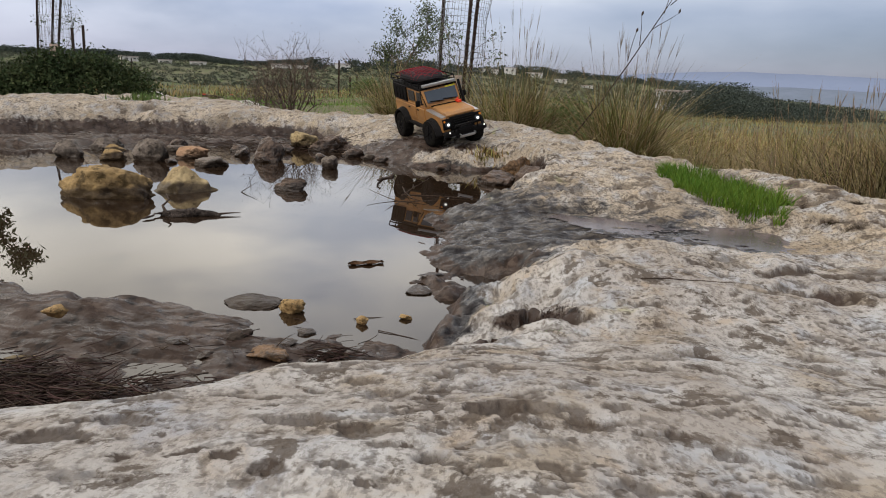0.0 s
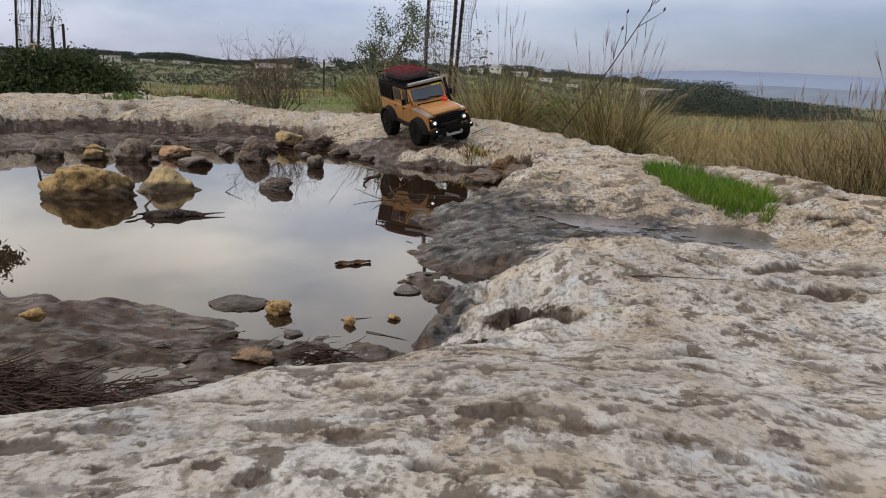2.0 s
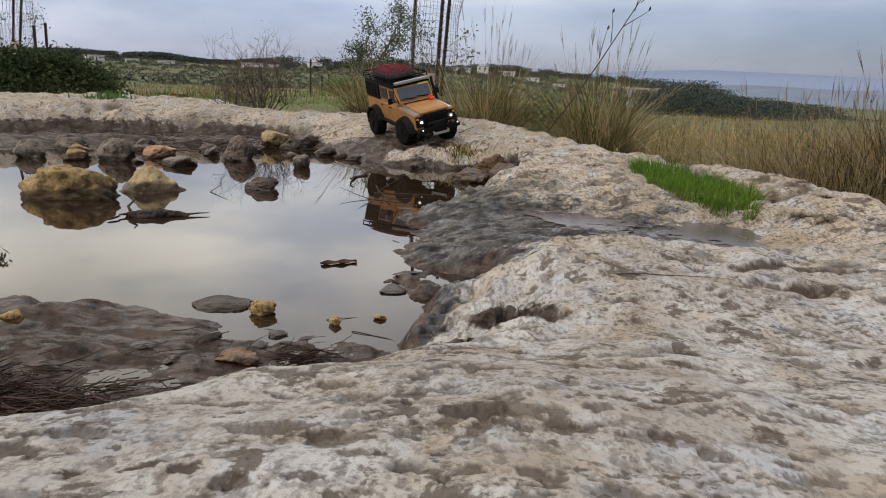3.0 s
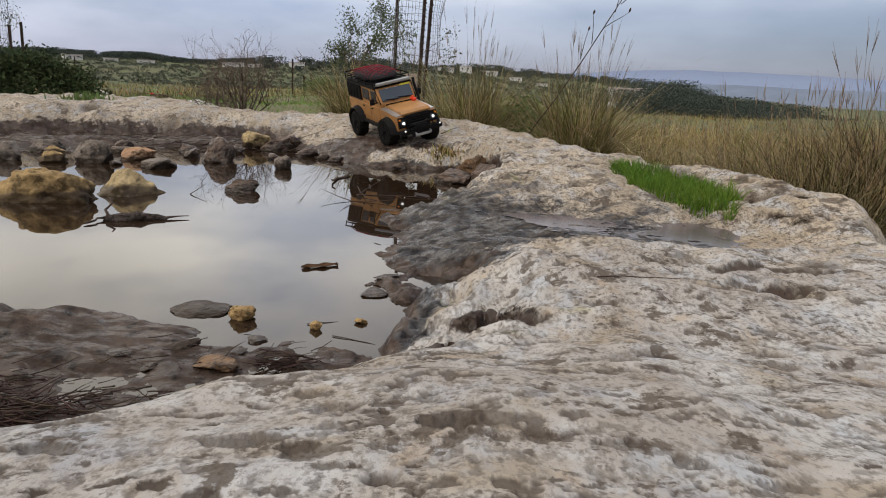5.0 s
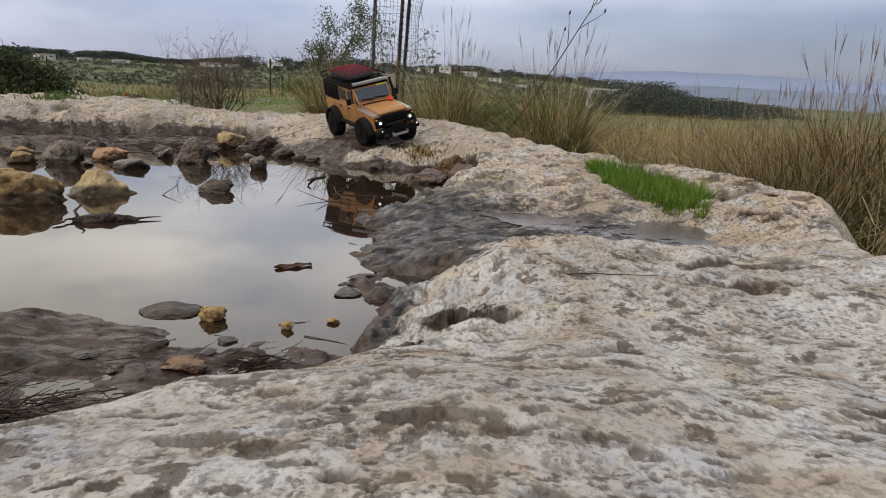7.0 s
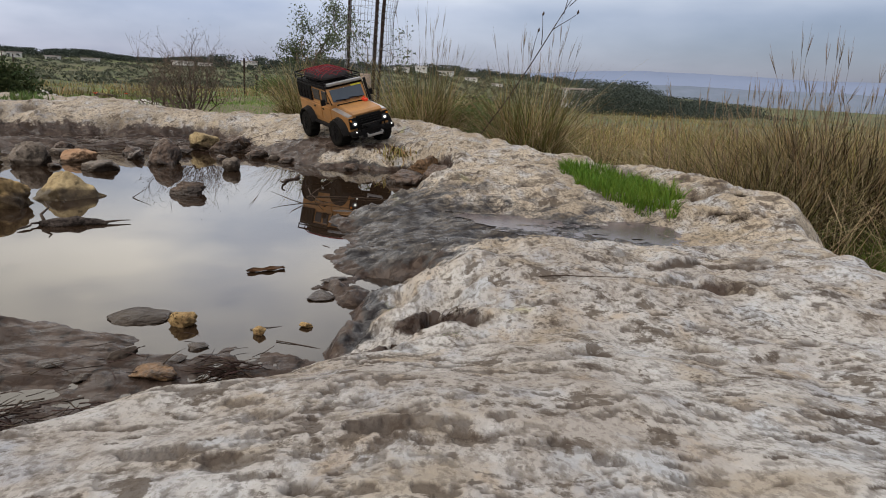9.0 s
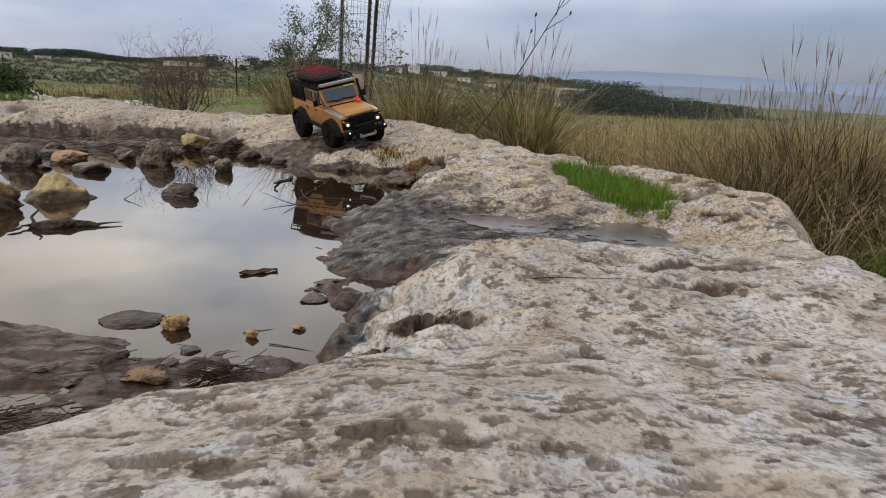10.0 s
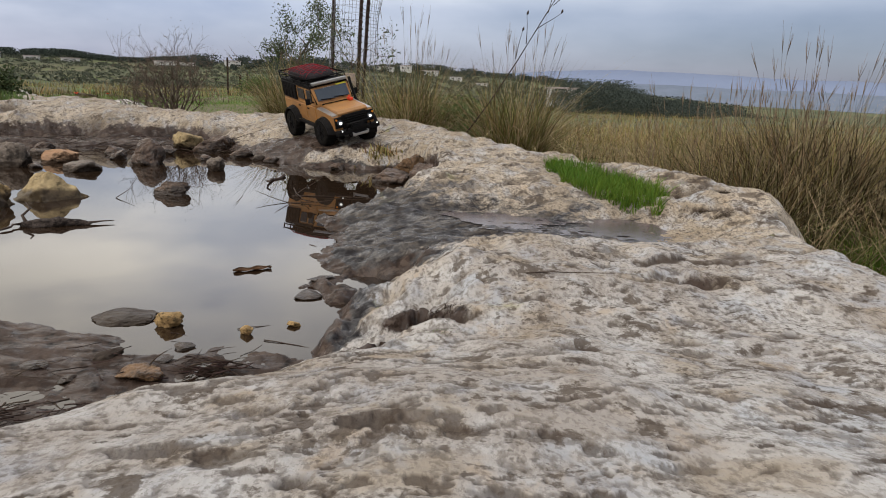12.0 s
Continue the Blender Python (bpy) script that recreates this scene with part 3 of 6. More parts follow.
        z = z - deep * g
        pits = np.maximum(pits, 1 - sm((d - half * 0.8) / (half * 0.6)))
    if fine:
        dry = outside * (1 - 0.5 * channel) * (1 - 0.97 * calm)
        c = fbm(x, y, 7, 3, 0.5, 71)
        rr = np.hypot(x, y)
        a = fbm(x, y * 1.2, 48, 4, 0.6, 61) * (1 - sm((rr - 0.9) / 1.0))
        b = fbm(x, y, 120, 3, 0.6, 67) * (1 - sm((rr - 0.5) / 0.6))
        p1 = sm((a - 0.80 - 0.25 * c) / 0.3)
        p2 = sm((b - 0.55 - 0.2 * c) / 0.35)
        z += dry * (0.0004 * a - 0.0016 * p1 - 0.0004 * p2 + 0.0003 * fbm(x, y, 230, 2, 0.5, 75) * (1 - sm((rr - 0.3) / 0.4)) + 0.0025 * c + 0.010 * (1 - 0.6 * sm((x - 0.3) / 0.2)) * 1.0 * sm((rr - 0.40) / 0.6) * (np.abs(fbm(x, y, 9, 5, 0.6, 77)) - 0.45) + 0.0035 * sm((rr - 0.42) / 0.5) * fbm(x, y, 24, 3, 0.55, 79))
        bank = gauss(x, y, 0.0, 0.68, 0.13, 0.13) * outside
        z += bank * (0.012 * (0.35 - np.abs(fbm(x, y, 16, 4, 0.55, 91))) + 0.004 * fbm(x, y, 45, 3, 0.55, 93))
        soak = np.clip(channel + mudslope + gauss(x, y, -0.01, 0.88, 0.1, 0.12), 0, 1) * outside * (1 - calm)
        z += soak * (0.005 * (0.3 - np.abs(fbm(x * 0.7, y * 1.7, 14, 5, 0.62, 83))) + 0.0011 * fbm(x, y, 70, 3, 0.6, 87))
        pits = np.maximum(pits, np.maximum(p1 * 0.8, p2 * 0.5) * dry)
        for px, py, ps, wide, dark in POCKS:
            k = np.where((np.abs(x - px) < ps * wide * 2.2) & (np.abs(y - py) < ps * 2.2))[0]
            if not len(k):
                continue
            u, v = x[k], y[k]
            d = np.hypot((u - px) / (ps * wide), (v - py) / ps) + 0.45 * vn(u * 1.3 / ps, v * 1.3 / ps, 33) + 0.2 * vn(u * 3.1 / ps, v * 3.1 / ps, 37)
            g = (1 - sm((d - 0.35) / 0.6)) * dry[k]
            z[k] -= 0.28 * ps * g
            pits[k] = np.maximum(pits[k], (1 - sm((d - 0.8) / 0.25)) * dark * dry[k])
    wet = np.exp(-np.maximum(sd, 0) / (0.035 + 0.20 * mudslope + 0.03 * far)) + 0.75 * channel * sm((0.62 - x) / 0.2) - 0.25 * far * sm((x + 0.2) / 0.3)
    wet += 0.7 * gauss(x, y, -0.06, 0.74, 0.03, 0.12)
    wet += 0.7 * gauss(x, y, -0.03, 0.95, 0.11, 0.08)
    # shore mud, plus gaussians that paint the shade of hollows, undercut and crevice
    mud = np.where(sd < 0, 1.0, 1 - sm((sd - 0.005) / (0.03 + 0.09 * far * sm((-x - 0.5) / 0.3)))) + 1.1 * gauss(x, y, -0.025, 0.96, 0.085, 0.05) + 0.6 * gauss(x, y, 0.03, 2.0, 0.12, 0.15)
    mud += 0.75 * gauss(x, y, -0.07, 0.74, 0.025, 0.12) + 0.75 * gauss(x, y, 0.035, 0.672, 0.04, 0.022) + 0.7 * gauss(x, y, 0.068, 0.618, 0.022, 0.014) + 0.8 * gauss(x, y, 0.0, 0.607, 0.04, 0.013) + 0.9 * gauss(x, y, -0.48, 2.52, 0.26, 0.13) + 0.6 * gauss(x, y, -0.12, 2.42, 0.28, 0.06) + 0.45 * gauss(x, y, 0.115, 1.0, 0.05, 0.03) + 0.45 * gauss(x, y, 0.27, 2.0, 0.10, 0.06)
    mud += 0.5 * gauss(x, y, 0.50, 1.55, 0.13, 0.23) + 0.9 * gauss(x, y, -0.025, 0.585, 0.035, 0.016) + 0.85 * gauss(x, y, 0.046, 0.63, 0.022, 0.014) + 0.8 * gauss(x, y, 0.012, 0.664, 0.014, 0.012) + 0.75 * gauss(x, y, 0.172, 0.788, 0.008, 0.008) + 0.6 * gauss(x, y, 0.37, 0.70, 0.03, 0.018) + 0.5 * gauss(x, y, 0.16, 1.12, 0.07, 0.03) + 0.4 * gauss(x, y, -0.35, 2.62, 0.35, 0.12)
    return z, np.clip(wet, 0, 1.2), np.clip(mud, 0, 1), pits


def height(x, y):
    return float(rock(np.array([x], float), np.array([y], float), False)[0][0])


def build_slab():
    th = np.radians(np.concatenate([np.linspace(-58, 58, 760), np.linspace(58, 302, 70)[1:-1]]))
    r = np.geomspace(0.07, 5.2, 700)
    T, R = np.meshgrid(th, r)
    x, y = R * np.sin(T), R * np.cos(T)
    z, wet, mud, pits = rock(x.ravel(), y.ravel())
    n, k = T.shape
    V = np.stack([x.ravel(), y.ravel(), z], 1)
    i = np.arange(n - 1)[:, None] * k
    j = np.arange(k)[None]
    j2 = (j + 1) % k
    F = np.stack([i + j, i + j2, i + k + j2, i + k + j], -1).reshape(-1, 4)
    F = F[:, ::-1].tolist()
    F.append(list(range(k)))
    me = np_mesh("rock_slab", V, F, M_ROCK)
    lichen = 1 - sm((y.ravel() - 0.45) / 0.9)
    for name, data in (("wet", wet), ("mud", mud), ("pit_shade", pits), ("lichen", lichen)):
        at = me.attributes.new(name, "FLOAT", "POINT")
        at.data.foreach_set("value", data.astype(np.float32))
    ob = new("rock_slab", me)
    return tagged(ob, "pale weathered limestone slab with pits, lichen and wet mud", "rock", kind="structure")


build_slab()


def sheet(name, x0, y0, x1, y1, z, material, label, n=40):
    gx, gy = np.meshgrid(np.linspace(x0, x1, n), np.linspace(y0, y1, n))
    V = np.stack([gx.ravel(), gy.ravel(), np.full(n * n, z)], 1)
    i = (np.arange(n - 1)[:, None] * n + np.arange(n - 1)[None]).ravel()
    F = np.stack([i, i + 1, i + n + 1, i + n], 1)
    return tagged(new(name, np_mesh(name, V, F, material)), label, "water", kind="structure")


def film_sheet(cx, cy, rx, ry, z):
    """A thin puddle on the rock, kept where the rock lies just below its level."""
    n = 220
    gx, gy = np.meshgrid(np.linspace(cx - rx, cx + rx, n), np.linspace(cy - ry, cy + ry, n))
    gx, gy = gx.ravel(), gy.ravel()
    depth = z - rock(gx, gy)[0]
    ok = (depth < 0.0018) & (depth > -0.002)
    i = (np.arange(n - 1)[:, None] * n + np.arange(n - 1)[None]).ravel()
    F = np.stack([i, i + 1, i + n + 1, i + n], 1)
    F = F[ok[F].all(1)]
    used, inv = np.unique(F, return_inverse=True)
    V = np.column_stack([gx[used], gy[used], np.full(len(used), z)])
    return tagged(new("water", np_mesh("water", V, inv.reshape(-1, 4), M_FILM)), "thin film of rain water lying on the rock", "water", kind="structure")


film_sheet(0.34, 1.24, 0.30, 0.17, 0.0427)
sheet("water", -2.6, 0.2, 0.16, 3.1, 0.0, M_WATER, "still muddy rain pool mirroring the cloudy sky")


# ---------------------------------------------------------------- ground to the horizon
def skyline(az):
    """Tangent of the elevation of the near hills by bearing."""
    return np.interp(az, [-1.2, -0.55, -0.35, -0.15, 0.02, 0.12, 0.22, 0.3, 0.5, 1.2], [0.017, 0.016, 0.012, 0.0145, 0.016, 0.010, 0.004, -0.006, -0.02, -0.03])


def terrain(x, y):
    r = np.hypot(x, y)
    az = np.arctan2(x, y)
    s = sm((az + 0.12) / 0.4)
    s = 0.5 + (s - 0.5) * sm((y + 1.2) / 1.4)
    near = (1 - s) * (0.035 - 0.012 * r) + s * (-0.17 - 0.022 * r)
    near = near + (0.015 + 0.004 * np.minimum(r, 30)) * fbm(x, y, 0.45, 4, 0.5, 81) - 0.5 * gauss(x, y, 0, 0.8, 1.2)
    near = near - 0.35 * sm(-(outline_distance(x, y, SLAB) + 0.05) / 0.25)
    hill_r = 260 + 160 * s
    foot = -(5 + 9 * s)
    top = skyline(az) * hill_r + 0.3
    front = np.cos(np.clip(az, -1.5, 1.5)) > 0
    t1 = sm((r - 26) / 60)
    z = near * (1 - t1) + foot * t1
    t2 = np.clip((r - 86) / (hill_r - 86), 0, 1)
    z = np.where(r > 86, foot + (top - foot) * (t2 * 0.55 + 0.45 * sm(t2)), z)
    z = z + np.where(r > 86, 1.0 * fbm(x, y, 0.02, 4, 0.5, 85) * sm((r - 86) / 80) * (1 - sm((r - hill_r) / 40)), 0)
    t3 = sm((r - hill_r) / 700)
    return z * (1 - t3) + -70 * t3


def ground_material():
    m = mat("meadow_soil", (0.115, 0.11, 0.06), 0.95, (0.15, 0.125, 0.082), 1.3, 0.6, 14, amount=0.9)
    nt = m.node_tree
    N, L = nt.nodes.new, nt.links.new
    p = nt.nodes["Principled BSDF"]
    src = p.inputs["Base Color"].links[0].from_socket
    tc = nt.nodes["Texture Coordinate"]
    for scale, lo, hi, c, amt in ((0.8, 0.5, 0.62, (0.10, 0.17, 0.04), 0.8), (0.045, 0.42, 0.56, (0.066, 0.078, 0.044), 0.85), (0.02, 0.50, 0.62, (0.10, 0.092, 0.056), 0.6)):
        n = N("ShaderNodeTexNoise")
        n.inputs["Scale"].default_value = scale
        n.inputs["Detail"].default_value = 7
        L(tc.outputs["Object"], n.inputs["Vector"])
        r = N("ShaderNodeMapRange")
        r.inputs[1].default_value, r.inputs[2].default_value, r.inputs[4].default_value = lo, hi, amt
        L(n.outputs[0], r.inputs[0])
        x = N("ShaderNodeMixRGB")
        L(r.outputs[0], x.inputs[0])
        L(src, x.inputs[1])
        x.inputs[2].default_value = (*c, 1)
        src = x.outputs[0]
    L(src, p.inputs["Base Color"])
    return m


M_GROUND = ground_material()


def build_ground():
    th = np.radians(np.concatenate([np.linspace(-55, 55, 300), np.linspace(55, 305, 80)[1:-1]]))
    r = np.concatenate([[0.01], np.geomspace(0.5, 4300, 260)])
    T, R = np.meshgrid(th, r)
    x, y = R * np.sin(T), R * np.cos(T)
    z = terrain(x.ravel(), y.ravel())
    n, k = T.shape
    i = np.arange(n - 1)[:, None] * k
    j = np.arange(k)[None]
    j2 = (j + 1) % k
    F = np.stack([i + k + j, i + k + j2, i + j2, i + j], -1).reshape(-1, 4)
    ob = new("ground", np_mesh("ground", np.stack([x.ravel(), y.ravel(), z], 1), F, M_GROUND))
    return tagged(ob, "rough meadow and scrub hillsides falling into a valley", "ground", kind="structure")


build_ground()


def tz(x, y):
    return float(terrain(np.array([x], float), np.array([y], float))[0])


def build_ridge(name, dist, prof, material, label, seed):
    """A range of hills far beyond the plain."""
    az = np.linspace(-0.15, 1.0, 200)
    e = np.interp(az, *prof) + 0.0010 * fbm(az, az * 0, 14, 4, 0.5, seed)
    V, F = [], []
    for i, (a, t) in enumerate(zip(az, e)):
        for d, h in ((dist, -75), (dist + 200, t * dist * 0.5 - 20), (dist + 400, t * (dist + 400)), (dist + 600, -75)):
            V.append((d * math.sin(a), d * math.cos(a), h))
        if i:
            for q in range(3):
                F.append([4 * (i - 1) + q, 4 * i + q, 4 * i + q + 1, 4 * (i - 1) + q + 1])
    return tagged(new(name, np_mesh(name, V, F, material)), label, "mountain", kind="structure")


# backdrop hills; their haze is only base colour
build_ridge("backdrop", 3400, ([-0.15, 0.1, 0.25, 0.34, 0.42, 0.5, 0.62, 1.0], [0.0, 0.012, 0.021, 0.026, 0.022, 0.019, 0.017, 0.012]), M_RIDGE, "mountain ridge far beyond the plain, coloured blue for haze", 91)
build_ridge("backdrop", 2500, ([-0.15, 0.1, 0.3, 0.4, 0.5, 0.62, 1.0], [-0.01, -0.004, 0.004, 0.0055, 0.003, 0.002, 0.0]), M_PLAIN, "plain at the foot of the ridge, coloured pale for haze", 95)


# ---------------------------------------------------------------- truck
def empty(name, m, label, category, group=""):
    ob = new(name)
    ob.empty_display_size = 0.05
    ob.matrix_world = m
    return tagged(ob, label, category, group)


def add_box(bm, c, s, rot=None, bevel=0.0, taper=None):
    """A box at c of size s; taper (x, y) scales its top; bevelled edges."""
    r = bmesh.ops.create_cube(bm, size=1)
    vs = r["verts"]
    for v in vs:
        if taper and v.co.z > 0:
            v.co.x *= taper[0]
            v.co.y *= taper[1]
        v.co = Vector((v.co.x * s[0], v.co.y * s[1], v.co.z * s[2]))
        if rot is not None:
            v.co = rot @ v.co
        v.co += Vector(c)
    if bevel:
        es = list({e for v in vs for e in v.link_edges})
        bmesh.ops.bevel(bm, geom=es, offset=bevel, segments=2, affect="EDGES", profile=0.5)
    return vs


def add_cyl(bm, c, r, h, axis="Z", seg=20, r2=None):
    m = {"Z": Matrix(), "X": Matrix.Rotation(math.pi / 2, 4, "Y"), "Y": Matrix.Rotation(math.pi / 2, 4, "X")}[axis]
    bmesh.ops.create_cone(bm, cap_ends=True, segments=seg, radius1=r, radius2=r if r2 is None else r2, depth=h, matrix=Matrix.Translation(c) @ m)


def add_prism(bm, poly, x0, x1, bevel=0.0):
    """A side outline (y, z) drawn out from x0 to x1."""
    a = [bm.verts.new((x0, y, z)) for y, z in poly]
    b = [bm.verts.new((x1, y, z)) for y, z in poly]
    n = len(poly)
    fs = [bm.faces.new(a[::-1]), bm.faces.new(b)] + [bm.faces.new((a[i], a[(i + 1) % n], b[(i + 1) % n], b[i])) for i in range(n)]
    bmesh.ops.recalc_face_normals(bm, faces=fs)
    if bevel:
        es = list({e for f in fs for e in f.edges})
        bmesh.ops.bevel(bm, geom=es, offset=bevel, segments=2, affect="EDGES", profile=0.5)


def box_part(name, c, s, material, parent, label="", bevel=0.002, rot=None, taper=None):
    bm = bmesh.new()
    add_box(bm, c, s, rot, bevel, taper)
    return part(name, bm, material, parent, label)


def tube_part(name, lines, material, parent, label="", sides=6):
    V, F = tubes(lines, sides)
    return np_part(name, np_mesh(name, V, F, material), parent, label)


def lamp_material(name, colour, strength):
    m = bpy.data.materials.new(name)
    m.use_nodes = True
    p = m.node_tree.nodes["Principled BSDF"]
    p.inputs["Base Color"].default_value = (0.8, 0.8, 0.8, 1)
    p.inputs["Emission Color"].default_value = (*colour, 1)
    p.inputs["Emission Strength"].default_value = strength
    return m


def build_truck(m):
    paint = mat("sand_yellow_paint", (0.37, 0.17, 0.045), 0.45, (0.20, 0.105, 0.045), 18, 0.05, 300, amount=0.8, coat=0.12)
    black = mat("black_plastic", (0.008, 0.0075, 0.0075), 0.55, (0.016, 0.014, 0.013), 60, 0.2, 300, spec=0.25)
    rubber = mat("dusty_rubber", (0.008, 0.0075, 0.007), 0.85, (0.02, 0.017, 0.014), 30, 0.5, 150, spec=0.2)
    glass = mat("tinted_glass", (0.05, 0.06, 0.07), 0.08, (0.07, 0.08, 0.09), 10, spec=0.8)
    dim = mat("dark_side_glass", (0.012, 0.012, 0.013), 0.25, (0.02, 0.018, 0.017), 10)
    silver = mat("brushed_plate", (0.45, 0.44, 0.43), 0.35, (0.3, 0.29, 0.28), 60, metal=0.8)
    cloth = mat("black_canvas", (0.022, 0.02, 0.022), 0.9, (0.045, 0.035, 0.035), 60, 0.6, 160)
    red = mat("red_cord", (0.22, 0.015, 0.022), 0.6, (0.14, 0.008, 0.014), 60)
    orange = mat("red_plastic", (0.75, 0.06, 0.02), 0.45, (0.55, 0.04, 0.02), 60)
    yellow = mat("yellow_sticker", (0.65, 0.55, 0.05), 0.5, (0.55, 0.45, 0.05), 30)
    white = mat("white_print", (0.7, 0.7, 0.7), 0.5, (0.6, 0.6, 0.6), 30)
    lamp = lamp_material("headlight_glow", (1.0, 0.97, 0.9), 1.6)
    amber = mat("amber_lens", (0.7, 0.22, 0.02), 0.2, (0.6, 0.2, 0.02), 30)
    T = empty("toy_truck", m, "sand-yellow and black radio-controlled off-road truck on the rock", "toy truck")
    W, tr, r = 0.19, 0.098, 0.059  # body width, half track, tyre radius
    fa, ra = 0.162, -0.162
    # wheels
    for sx in (-1, 1):
        for ay in (fa, ra):
            bm = bmesh.new()
            seg = 40
            prof = [(-0.024, 0.034), (-0.026, 0.048), (-0.022, 0.0565), (-0.008, r - 0.001), (0.008, r - 0.001), (0.022, 0.0565), (0.026, 0.048), (0.024, 0.034)]
            rings = []
            for k in range(seg):
                w = 2 * math.pi * k / seg
                ring = []
                for i, (dx, rad) in enumerate(prof):
                    lug = 0.0035 if (k % 2 == 0 and 1 < i < 6) else (0.002 if (k % 4 == 1 and i in (1, 6)) else 0)
                    rr = rad + lug - 0.002
                    ring.append(bm.verts.new((dx, rr * math.sin(w), rr * math.cos(w))))
                rings.append(ring)
            for k in range(seg):
                a, b = rings[k], rings[(k + 1) % seg]
                for i in range(len(prof) - 1):
                    bm.faces.new((a[i], a[i + 1], b[i + 1], b[i]))
                bm.faces.new((a[-1], a[0], b[0], b[-1]))
            bmesh.ops.recalc_face_normals(bm, faces=bm.faces)
            tyre = part("wheel", bm, rubber, T)
            tyre.location = (sx * tr, ay, r)
            if ay == fa:
                tyre.rotation_euler = (0, 0, radians(4))
            bm = bmesh.new()
            add_cyl(bm, (sx * 0.012, 0, 0), 0.0345, 0.024, "X", 24)
            for k in range(6):
                w = k * math.pi / 3
                add_box(bm, (sx * 0.0245, 0.019 * math.sin(w), 0.019 * math.cos(w)), (0.005, 0.007, 0.026), Matrix.Rotation(-w, 3, "X"))
            add_cyl(bm, (sx * 0.027, 0, 0), 0.009, 0.01, "X", 12)
            part("rim", bm, black, tyre, "black beadlock rim")
    # frame, axles
    bm = bmesh.new()
    for sx in (-1, 1):
        add_box(bm, (sx * 0.04, -0.005, 0.085), (0.012, 0.46, 0.022))
    add_box(bm, (0, 0.0, 0.082), (0.07, 0.12, 0.035), bevel=0.004)
    part("chassis", bm, black, T)
    for ay in (fa, ra):
        bm = bmesh.new()
        add_cyl(bm, (0, ay, r), 0.011, 2 * tr - 0.04, "X", 12)
        bmesh.ops.create_uvsphere(bm, u_segments=12, v_segments=8, radius=0.024, matrix=Matrix.Translation((0.02, ay, r)))
        part("axle", bm, black, T)
    for sx in (-1, 1):
        for ay in (fa - 0.01, ra + 0.02):
            bm = bmesh.new()
            add_cyl(bm, (sx * 0.062, ay, 0.105), 0.008, 0.09, "Z", 10)
            add_cyl(bm, (sx * 0.062, ay, 0.1), 0.012, 0.05, "Z", 10)
            part("shock_absorber", bm, silver, T)
    h = W / 2
    # lower body: tub with arches cut by outline
    def arch(cy, n=7, rad=0.071, base=0.096):
        return [(cy + rad * math.cos(a), max(base, r + 0.012 + rad * math.sin(a))) for a in [math.pi * (1 - k / (n - 1)) for k in range(n)]]
    tub = [(-0.262, 0.10)] + arch(ra) + arch(fa) + [(0.252, 0.10), (0.252, 0.165), (0.095, 0.178), (-0.262, 0.178)]
    bm = bmesh.new()
    add_prism(bm, tub, -h, h, 0.003)
    part("body", bm, paint, T)
    # hood
    bm = bmesh.new()
    add_prism(bm, [(0.085, 0.176), (0.252, 0.163), (0.255, 0.176), (0.24, 0.185), (0.085, 0.197)], -h + 0.024, h - 0.024, 0.003)
    hood = part("hood", bm, paint, T)
    for sx in (-1, 1):
        box_part("wing_top", (sx * (h - 0.013), 0.17, 0.174), (0.024, 0.15, 0.006), silver, T, "pale chequer plate", 0.001, Matrix.Rotation(radians(-4.4), 3, "X"))
    # cab with raked windscreen
    bm = bmesh.new()
    add_prism(bm, [(-0.262, 0.176), (0.092, 0.176), (0.092, 0.197), (0.058, 0.268), (-0.262, 0.268)], -h + 0.004, h - 0.004, 0.004)
    part("cab", bm, paint, T)
    box_part("roof", (0, -0.103, 0.272), (W - 0.004, 0.325, 0.012), black, T, "black roof panel", 0.004)
    slope = Matrix.Rotation(math.atan2(0.034, 0.071), 3, "X")
    box_part("windscreen", (0, 0.0775, 0.234), (W - 0.034, 0.004, 0.058), glass, T, "dark glass windscreen", 0.001, slope)
    box_part("sticker", (-0.055, 0.0632, 0.262), (0.05, 0.003, 0.011), yellow, T, "yellow sticker strip", 0.0005, slope)
    box_part("sunstrip", (0.012, 0.0655, 0.258), (0.055, 0.003, 0.005), white, T, "white printed strip", 0.0005, slope)
    for sx in (-0.036, 0.03):
        tube_part("wiper", [[((sx - 0.01, 0.094, 0.207), 0.0022), ((sx + 0.008, 0.091, 0.213), 0.0022)], [((sx - 0.03, 0.0945, 0.2085), 0.0018), ((sx + 0.035, 0.0915, 0.2155), 0.0018)]], black, T)
    tube_part("hood_strap", [[((-0.05, 0.125, 0.197), 0.0025), ((0.06, 0.118, 0.1985), 0.0025), ((0.075, 0.118, 0.197), 0.004)]], black, T)
    bm = bmesh.new()
    add_box(bm, (-0.055, 0.135, 0.199), (0.02, 0.024, 0.013), bevel=0.003)
    add_box(bm, (-0.055, 0.128, 0.209), (0.008, 0.009, 0.013), bevel=0.002)
    add_box(bm, (-0.045, 0.137, 0.206), (0.015, 0.006, 0.01), bevel=0.002)
    part("recovery_hook", bm, orange, T, "bright red clip")
    # sides: doors, windows, dark rear quarter
    for sx in (-1, 1):
        xs = sx * (h - 0.001)
        for y0, y1 in ((-0.005, 0.082), (-0.098, -0.012)):
            bm = bmesh.new()
            add_box(bm, (xs, (y0 + y1) / 2, 0.149), (0.008, y1 - y0, 0.062), bevel=0.002)
            add_box(bm, (sx * (h - 0.004), (y0 + y1) / 2, 0.185), (0.006, y1 - y0, 0.012), bevel=0.001)
            d = part("door", bm, paint, T)
